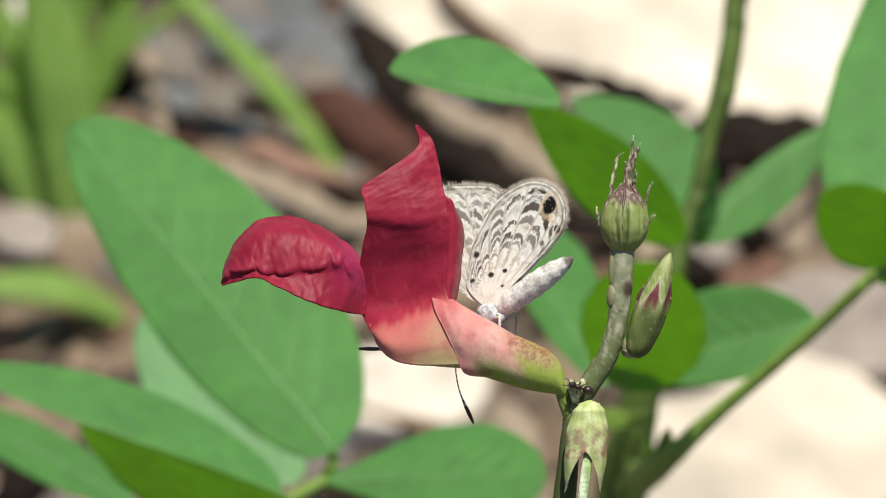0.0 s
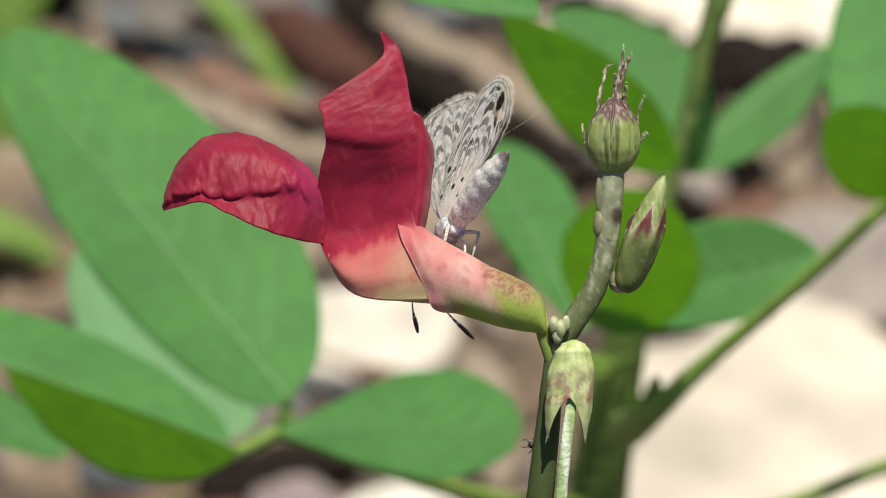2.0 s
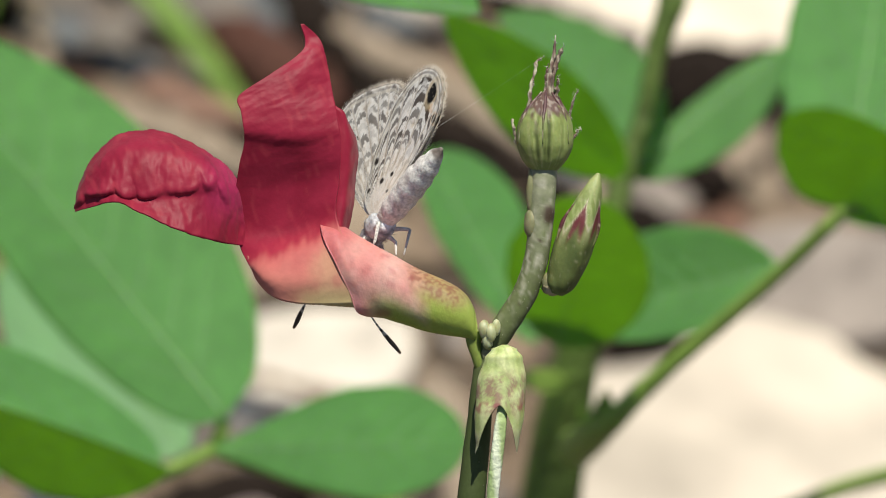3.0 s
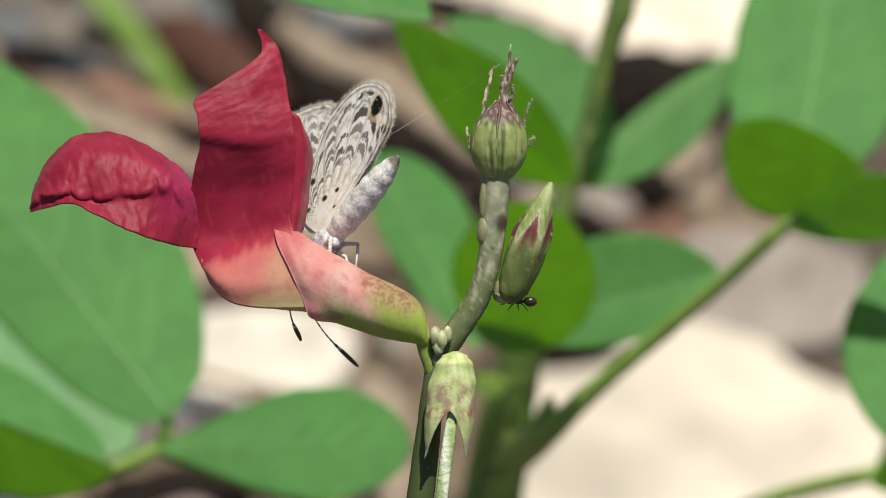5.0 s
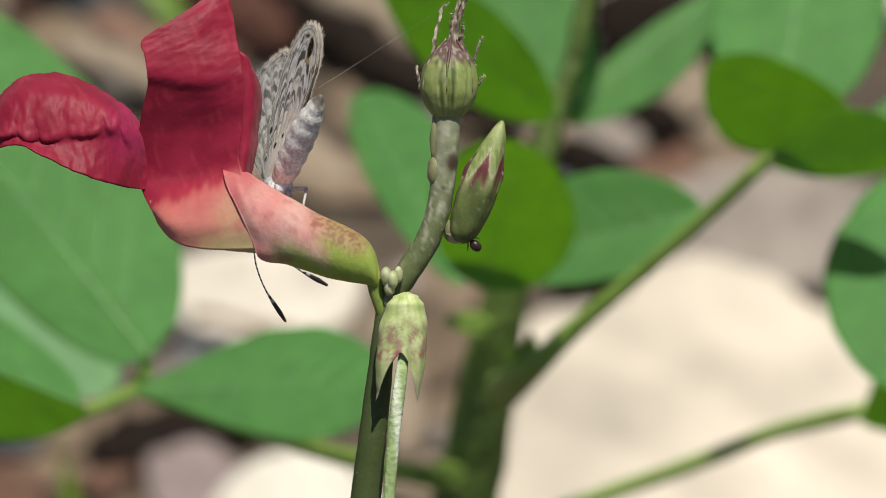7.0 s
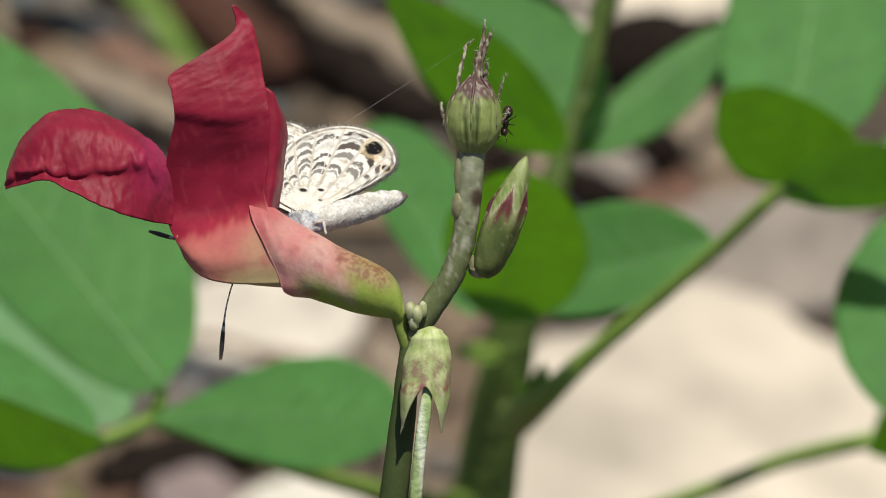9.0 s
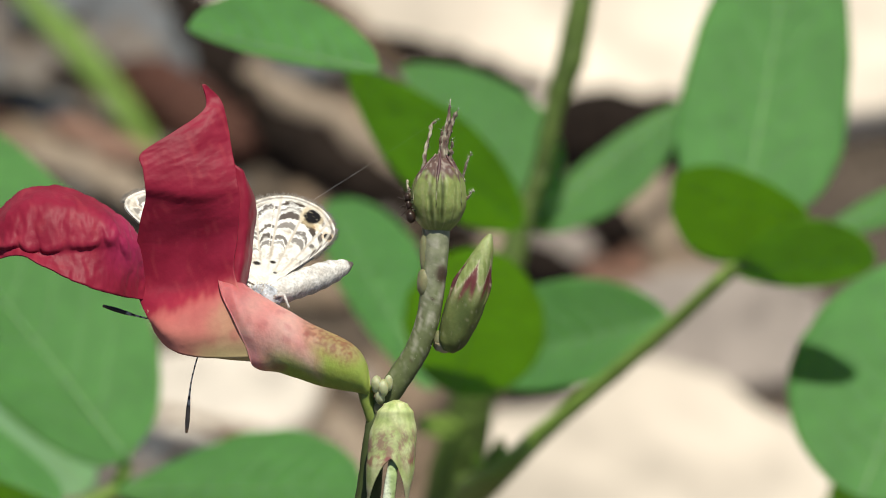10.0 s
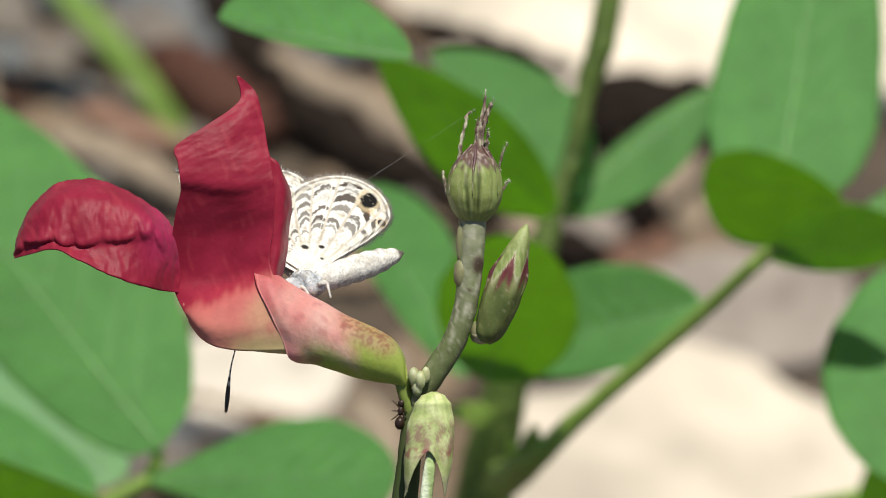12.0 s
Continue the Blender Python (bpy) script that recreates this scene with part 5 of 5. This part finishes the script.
def wing_geo(ctrl, bulge, n=200):
    rim = outline(ctrl, n)
    c = Vector((sum(p.x for p in rim) / n, sum(p.y for p in rim) / n))
    m = 96
    rows = []
    for j in range(1, m + 1):
        rows.append([Vector((c.x + (p.x - c.x) * j / m, 0, c.y + (p.y - c.y) * j / m)) for p in rim])
    for r in rows:
        for q in r:
            b = math.hypot(q.x, q.z)
            th = math.atan2(q.z, q.x)
            q.y = bulge * (1 - sm(0.5, 5.0, b)) + 0.012 * math.cos(th * 33) * sm(1, 4, b)
    vs, fs = grid(rows, True)
    fs.append(tuple(reversed(range(n))))
    return (vs, fs), rim


def two_sided(geo, t):
    vs, fs = geo
    return join((vs, fs), ([v + Vector((0, t, 0)) for v in vs], [tuple(reversed(f)) for f in fs]))


def fringe(rim, inside, a, b, y0, seed, bulge):
    """Fine hairs that stand out from the wing's margin."""
    k = random.Random(seed)
    vs, fs = [], []
    n = len(rim)
    for i in range(a, b):
        for _ in range(3 + i % 3):
            f = k.random()
            p = rim[i % n] * (1 - f) + rim[(i + 1) % n] * f
            o = (p - inside).normalized()
            o = Matrix.Rotation(k.uniform(-0.6, 0.6), 2) @ o
            ln = k.uniform(0.15, 0.48)
            y = y0 + bulge * (p.length / 9) ** 2
            base = Vector((p.x, y, p.y))
            tip = base + Vector((o.x, k.uniform(-0.3, 0.3), o.y)) * ln
            s = Vector((-o.y, 0, o.x)) * 0.025
            e = Vector((0, 0.03, 0))
            j = len(vs)
            vs += [base - s, base + s, base + e, tip]
            fs += [(j, j + 1, j + 3), (j + 1, j + 2, j + 3), (j + 2, j, j + 3)]
    return vs, fs


def antenna_geo(length):
    pts = [(0, 0, 0), (0.95, 0.05, length * 0.3), (0.88, 0.08, length * 0.62), (0, 0.05, length)]     # bowed
    thin = tube(pts, [0.052, 0.046, 0.044, 0.044, 0.044, 0.044, 0.044, 0.044, 0.044, 0.046, 0.06, 0.125, 0.145, 0.085], 70, 8)
    return thin


def antenna_col(v):
    z = v[2]
    if z > 6.8:
        return (0.035, 0.03, 0.03) if z < 8.05 else (0.16, 0.10, 0.06)
    return (0.55, 0.53, 0.5) if (z * 2.2) % 1.0 < 0.62 else (0.03, 0.026, 0.024)


HEAD = Vector((-1.75, 0.1, -1.0))
ANT_LEN = 8.3


def build_butterfly():
    bf = thing("butterfly", PLANT, "small pale grey-brown butterfly with eyespots feeding on the flower", "butterfly")
    hg, hr = wing_geo(HIND, -0.36)
    fg, fr = wing_geo(FORE, -0.26)
    hc, fc = wing_pigment(hr, True), wing_pigment(fr, False)
    for y, label in ((-0.13, "lower hindwing with black eyespot and grey-brown marks"), (0.10, "far hindwing")):
        s = 1 if y < 0 else -1
        g = ([Vector((v.x, v.y * s + y, v.z)) for v in hg[0]], hg[1])
        w = part("hindwing", two_sided(g, 0.03), M_WING, bf, label, col=hc)
        part("fringe", fringe(hr, Vector((1.5, 4.5)), 61, 157, y, 3, 0.0), M_FUZZ, w, "pale fine wing fringe")
        f = ([Vector((v.x, v.y * s + y * 0.5, v.z)) for v in fg[0]], fg[1])
        w = part("forewing", two_sided(f, 0.03), M_WING, bf, "forewing with pale wavy marks" if y < 0 else "far forewing", col=fc)
        part("fringe", fringe(fr, Vector((-3, 5)), 61, 131, y * 0.5, 5, 0.0), M_FUZZ, w, "pale fine wing fringe")
    ab = lathe((0.3, 0, 0.35), (6.05, 0.05, 3.9), [(0, 0.5), (0.12, 0.72), (0.3, 0.80), (0.55, 0.82), (0.75, 0.70), (0.9, 0.45), (1.0, 0.12)], 28, 0, 0, 0.035, 3.0)
    d = Vector((5.75, 0.05, 3.55)).normalized()
    ringed = []
    for v in ab[0]:
        u = (v - Vector((0.3, 0, 0.35))).dot(d)
        c = Vector((0.3, 0, 0.35)) + d * u
        ringed.append(c + (v - c) * (1 + 0.05 * math.sin(u * 6.4)))
    part("abdomen", (ringed, ab[1]), M_BODY, bf, "pale grey scaly ringed abdomen", col=lambda v: mix(mix((0.60, 0.56, 0.52), (0.88, 0.86, 0.83), 0.5 + 0.8 * nz(v, 1.6) + 0.5 * nz(v, 5.0)), (0.10, 0.07, 0.055), sm(6.45, 6.9, v.x * 0.85 + v.z * 0.53 + 0.25 * nz(v, 2.5)) * 0.85))
    part("thorax", join(blob((-0.2, 0, 0.1), 1.0, 3, 0.12, 2.5, 1.15, 0.85, 0.85), blob((-1.0, 0, -0.45), 0.75, 2, 0.12, 2.5)), M_BODY, bf, "bluish grey furry thorax", col=lambda v: mix((0.20, 0.22, 0.26), (0.74, 0.77, 0.82), 0.5 + 1.3 * nz(v, 2.6)))
    # fur on the thorax
    k = random.Random(11)
    vs, fs = [], []
    for _ in range(260):
        o = Vector((k.gauss(0, 1), k.gauss(0, 1), k.gauss(0, 1))).normalized()
        b0 = Vector((-0.35 + o.x * 1.0, o.y * 0.8, -0.05 + o.z * 0.8))
        t0 = b0 + (o + Vector((0.5, 0, 0.3))).normalized() * k.uniform(0.2, 0.45)
        s = o.cross(Vector((0.3, 0.2, 1))).normalized() * 0.03
        j = len(vs)
        vs += [b0 - s, b0 + s, b0 + o.cross(s).normalized() * 0.03, t0]
        fs += [(j, j + 1, j + 3), (j + 1, j + 2, j + 3), (j + 2, j, j + 3)]
    part("fur", (vs, fs), M_FUZZ, bf, "pale bluish fur")
    head = part("head", blob(HEAD, 0.55, 3, 0.08, 2.0), M_BODY, bf, "small grey head", col=lambda v: mix((0.13, 0.14, 0.16), (0.60, 0.63, 0.68), 0.45 + 1.2 * nz(v, 3.2)))
    for y in (-0.42, 0.42):
        part("eye", blob(HEAD + Vector((-0.1, y, 0.05)), 0.3, 2, 0.0), M_DARK, head, "dark round eye")
    part("proboscis", tube([HEAD + Vector((-0.3, 0, -0.4)), HEAD + Vector((-0.1, 0.2, -1.4)), HEAD + Vector((0.1, 0.3, -2.2))], [0.06, 0.05, 0.03], 20, 6), M_DARK, head, "thin coiled dark proboscis")
    legs = [((0.25, -0.35, -0.1), (0.85, -0.6, 0.0), (1.05, -0.75, -1.3)), ((0.1, -0.4, -0.3), (0.9, -0.7, -0.2), (1.0, -0.8, -1.4)), ((-0.8, -0.4, -0.6), (-0.6, -0.8, -1.0), (-0.3, -0.9, -1.7)),
            ((0.3, 0.4, -0.1), (0.9, 1.45, 0.1), (1.0, 1.25, -1.5)), ((0.0, 0.4, -0.4), (0.6, 0.8, -0.8), (0.9, 0.8, -1.6)), ((-0.8, 0.4, -0.7), (-0.6, 0.7, -1.2), (-0.2, 0.7, -1.8))]
    for a, b, c in legs:
        part("leg", join(tube([a, Vector(a).lerp(Vector(b), 0.5) + Vector((0, 0, 0.06)), b], [0.15, 0.13, 0.10], 10, 8), tube([b, Vector(b).lerp(Vector(c), 0.5), c], [0.09, 0.08, 0.05], 10, 8)), M_LEG, bf, "slender pale jointed leg")
    an = []
    for s in (-1, 1):
        o = part("antenna", antenna_geo(ANT_LEN), M_ANTENNA, bf, "black and white banded clubbed antenna", col=antenna_col)
        an.append(o)
    return bf, an


def build_ant():
    an = thing("ant", PLANT, "tiny dark brown ant on the flower spike", "ant")
    part("body", join(blob((0, 0, 0), 0.20, 2, 0.05, 1, 1.5, 0.9, 0.9), blob((0.34, 0, 0.03), 0.09, 2, 0.0)), M_DARK, an)
    part("head", blob((-0.46, 0, 0.04), 0.22, 2, 0.04, 1, 1.1, 1.0, 0.9), M_DARK, an)
    part("abdomen", blob((0.72, 0, 0.05), 0.31, 2, 0.04, 1, 1.3, 1.0, 1.0), M_DARK, an, "glossy dark abdomen")
    for i, x in enumerate((-0.22, 0.0, 0.2)):
        for s in (-1, 1):
            dx = (-0.35, 0.05, 0.4)[i]
            part("leg", tube([(x, s * 0.12, 0), (x + dx * 0.5, s * 0.32, 0.16), (x + dx, s * 0.50, -0.26)], [0.045, 0.04, 0.025], 10, 5), M_DARK, an)
    for s in (-1, 1):
        part("antenna", tube([(-0.62, s * 0.08, 0.08), (-0.85, s * 0.25, 0.2), (-1.05, s * 0.2, 0.0)], [0.03, 0.03, 0.025], 8, 5), M_DARK, an)
    return an


def build_silk():
    a = (-14.6, 3.0, 7.4)
    # the radii shrink upwards so the gleam's fading is built into the shape
    g = tube([a, (-11.3, 2.0, 9.5), (-7.3, 0.0, 12.1)], [0.005, 0.006, 0.004, 0.0025, 0.002], 40, 5)
    ob = new("silk_thread", mesh_of("silk_thread", [v - Vector(a) for v in g[0]], g[1], M_SILK))
    ob.matrix_world = PLANT @ Matrix.Translation(Vector(a) * MM)
    tagged(ob, "single fine spider silk thread hanging from the bud", "thread")


build_ground()
build_floor_things()
build_plant()
build_grass()
build_spike()
BUTTERFLY, ANTENNAE = build_butterfly()
ANT = build_ant()
build_silk()


def motions():
    # butterfly: seconds, x, z of the thorax, then roll, lean and turn in degrees
    rows = [(0.0, -15.87, 1.31, -0.5, -7.0, -31.2), (0.5, -15.87, 1.37, -0.1, -7.0, -34.4), (1.0, -16.0, 1.4, 0.0, -7.0, -35.4), (1.1, -16.0, 1.4, 0.0, -7.0, -35.4), (1.2, -16.4, 1.76, -4.95, -10.5, -50.3),
            (1.3, -16.8, 2.11, -9.9, -14.0, -65.2), (1.5, -16.8, 2.11, -9.9, -14.0, -65.2), (2.0, -16.84, 2.22, -10.7, -16.1, -65.0), (2.5, -16.63, 2.31, -10.3, -15.7, -64.9), (3.0, -16.57, 2.43, -8.0, -14.4, -61.8),
            (3.2, -16.6, 2.45, -8.0, -13.6, -59.3), (4.8, -16.82, 1.98, -14.0, -11.2, -52.5), (5.0, -16.85, 1.81, -14.4, -13.5, -51.2), (5.5, -16.78, 1.66, -16.7, -11.7, -54.3), (6.0, -16.68, 1.85, -15.6, -15.9, -57.5),
            (6.5, -16.82, 1.65, -19.2, -11.8, -58.0), (7.0, -16.93, 1.45, -18.0, -10.9, -70.0), (7.2, -17.02, 0.98, -26.7, -7.6, -73.4), (7.7, -16.7, 1.1, -14.0, -14.0, -50.0), (8.3, -16.8, 1.3, 3.0, -34.0, -10.0),
            (8.8, -16.81, 1.34, 10.5, -44.4, 13.7), (9.0, -16.74, 1.39, 10.3, -47.3, 16.0), (9.5, -17.05, 1.37, 6.0, -43.6, 18.8), (10.0, -17.25, 1.49, 6.6, -45.5, 23.0), (10.5, -17.22, 1.5, 6.4, -48.8, 27.5),
            (11.0, -17.07, 1.64, 4.7, -46.0, 24.6), (11.5, -16.88, 1.83, 11.0, -43.1, 22.4), (12.0, -16.82, 1.83, 11.5, -39.7, 23.2)]
    own = {}
    for t, x, z, roll, lean, turn in rows:
        own[t] = Matrix.Translation(Vector((x, 1.6, z)) * MM) @ Matrix.Rotation(radians(turn), 4, "Z") @ Matrix.Rotation(radians(lean), 4, "X") @ Matrix.Rotation(radians(roll), 4, "Y")
    walk(BUTTERFLY, [(t, PLANT @ m) for t, m in own.items()])
    # antennae: seconds and where the tip points to (x, z)
    tips = ([(0.0, -17.4, -6.0), (0.5, -17.7, -6.2), (1.0, -17.9, -6.0), (1.1, -17.9, -6.0), (1.2, -16.5, -5.5), (1.3, -15.2, -5.1), (1.5, -14.9, -5.0), (2.0, -15.6, -4.4), (2.5, -14.0, -4.3), (3.0, -15.6, -4.9), (4.8, -14.3, -5.0), (5.0, -15.2, -5.4), (5.5, -13.8, -5.0), (6.0, -13.2, -4.5), (6.5, -13.8, -5.5),
             (7.0, -16.6, -6.2), (7.2, -14.6, -6.0), (7.7, -16.4, -6.2), (8.3, -18.6, -6.5), (8.8, -20.2, -6.7), (9.0, -21.8, -6.7), (9.5, -22.4, -6.8), (10.0, -22.1, -7.0), (10.5, -20.8, -7.0), (11.0, -17.4, -5.4), (11.5, -20.5, -5.9), (12.0, -21.8, -5.7)],
            [(0.0, -25.1, -0.9), (0.5, -25.0, -1.0), (1.0, -25.0, -1.1), (1.1, -25.0, -1.1), (1.2, -24.4, -2.6), (1.3, -23.7, -4.0), (1.5, -23.5, -4.1), (2.0, -19.0, -4.0), (2.5, -17.4, -3.1), (3.0, -21.8, -3.4), (4.8, -19.2, -4.0), (5.0, -18.6, -3.9), (5.5, -19.6, -5.7), (6.0, -16.6, -4.8), (6.5, -19.9, -6.3),
             (7.0, -14.2, -4.1), (7.2, -13.9, -4.2), (7.7, -18.5, -4.6), (8.3, -22.5, -2.6), (8.8, -26.0, 0.5), (9.0, -26.0, 1.0), (9.5, -25.5, 2.0), (10.0, -27.0, 1.0), (10.5, -27.2, 1.0), (11.0, -25.5, 0.6), (11.5, -24.0, 1.2), (12.0, -24.0, 1.4)])
    for ob, side, tip in zip(ANTENNAE, (-1, 1), tips):
        keys = []
        for t, x, z in tip:
            m = own[t]
            root = m @ ((HEAD + Vector((-0.2, 0.18 * side, 0.3))) * MM)
            to = Vector((x * MM, 0, z * MM)) - Vector((root.x, 0, root.z))
            to.y = math.sqrt(max((ANT_LEN * MM) ** 2 - to.length_squared, 1e-7))
            az = to.normalized()
            ay = az.cross(Vector((-1, 0, -0.5))).normalized()
            q = Matrix((ay.cross(az), ay, az)).transposed().to_4x4()
            keys.append((t, m.inverted() @ Matrix.Translation(root) @ q))
        walk(ob, keys)
    # ant: seconds, place and heading in the plants' frame
    steps = [(0.0, -10.15, -1.5, -3.55, 20), (0.4, -10.9, -1.0, -4.6, 80), (1.0, -11.75, -0.1, -9.4, 95), (1.5, -11.6, 0.9, -11.5, 100), (2.5, -11.2, 1.1, -9.0, -80), (3.2, -9.6, 1.0, -4.0, -60), (4.0, -7.4, 1.3, 0.0, -60), (4.8, -5.7, 0.2, -1.5, -20),
             (5.5, -5.95, -0.1, -1.3, 40), (7.0, -5.9, -0.1, -1.25, 45), (8.0, -5.8, 1.2, 3.0, -80), (8.8, -5.1, 0.9, 7.0, -80), (9.5, -5.05, 0.3, 7.8, -80), (9.75, -6.9, 2.1, 7.6, -30), (9.88, -8.9, 1.0, 7.6, 40), (10.0, -8.75, -0.6, 7.2, 80), (10.5, -8.35, -0.9, 3.8, 50), (10.8, -8.45, -0.7, 2.2, 60), (10.9, -8.6, 0.5, 1.6, 80), (11.0, -7.9, 1.5, 0.8, 90), (11.5, -9.0, 1.5, -3.0, 80), (11.8, -11.3, 0.9, -4.9, 90), (12.0, -11.35, -0.2, -5.6, 95)]
    walk(ANT, [(t, PLANT @ pose(x * MM, y * MM, z * MM, 80, a, 0)) for t, x, y, z, a in steps])


motions()
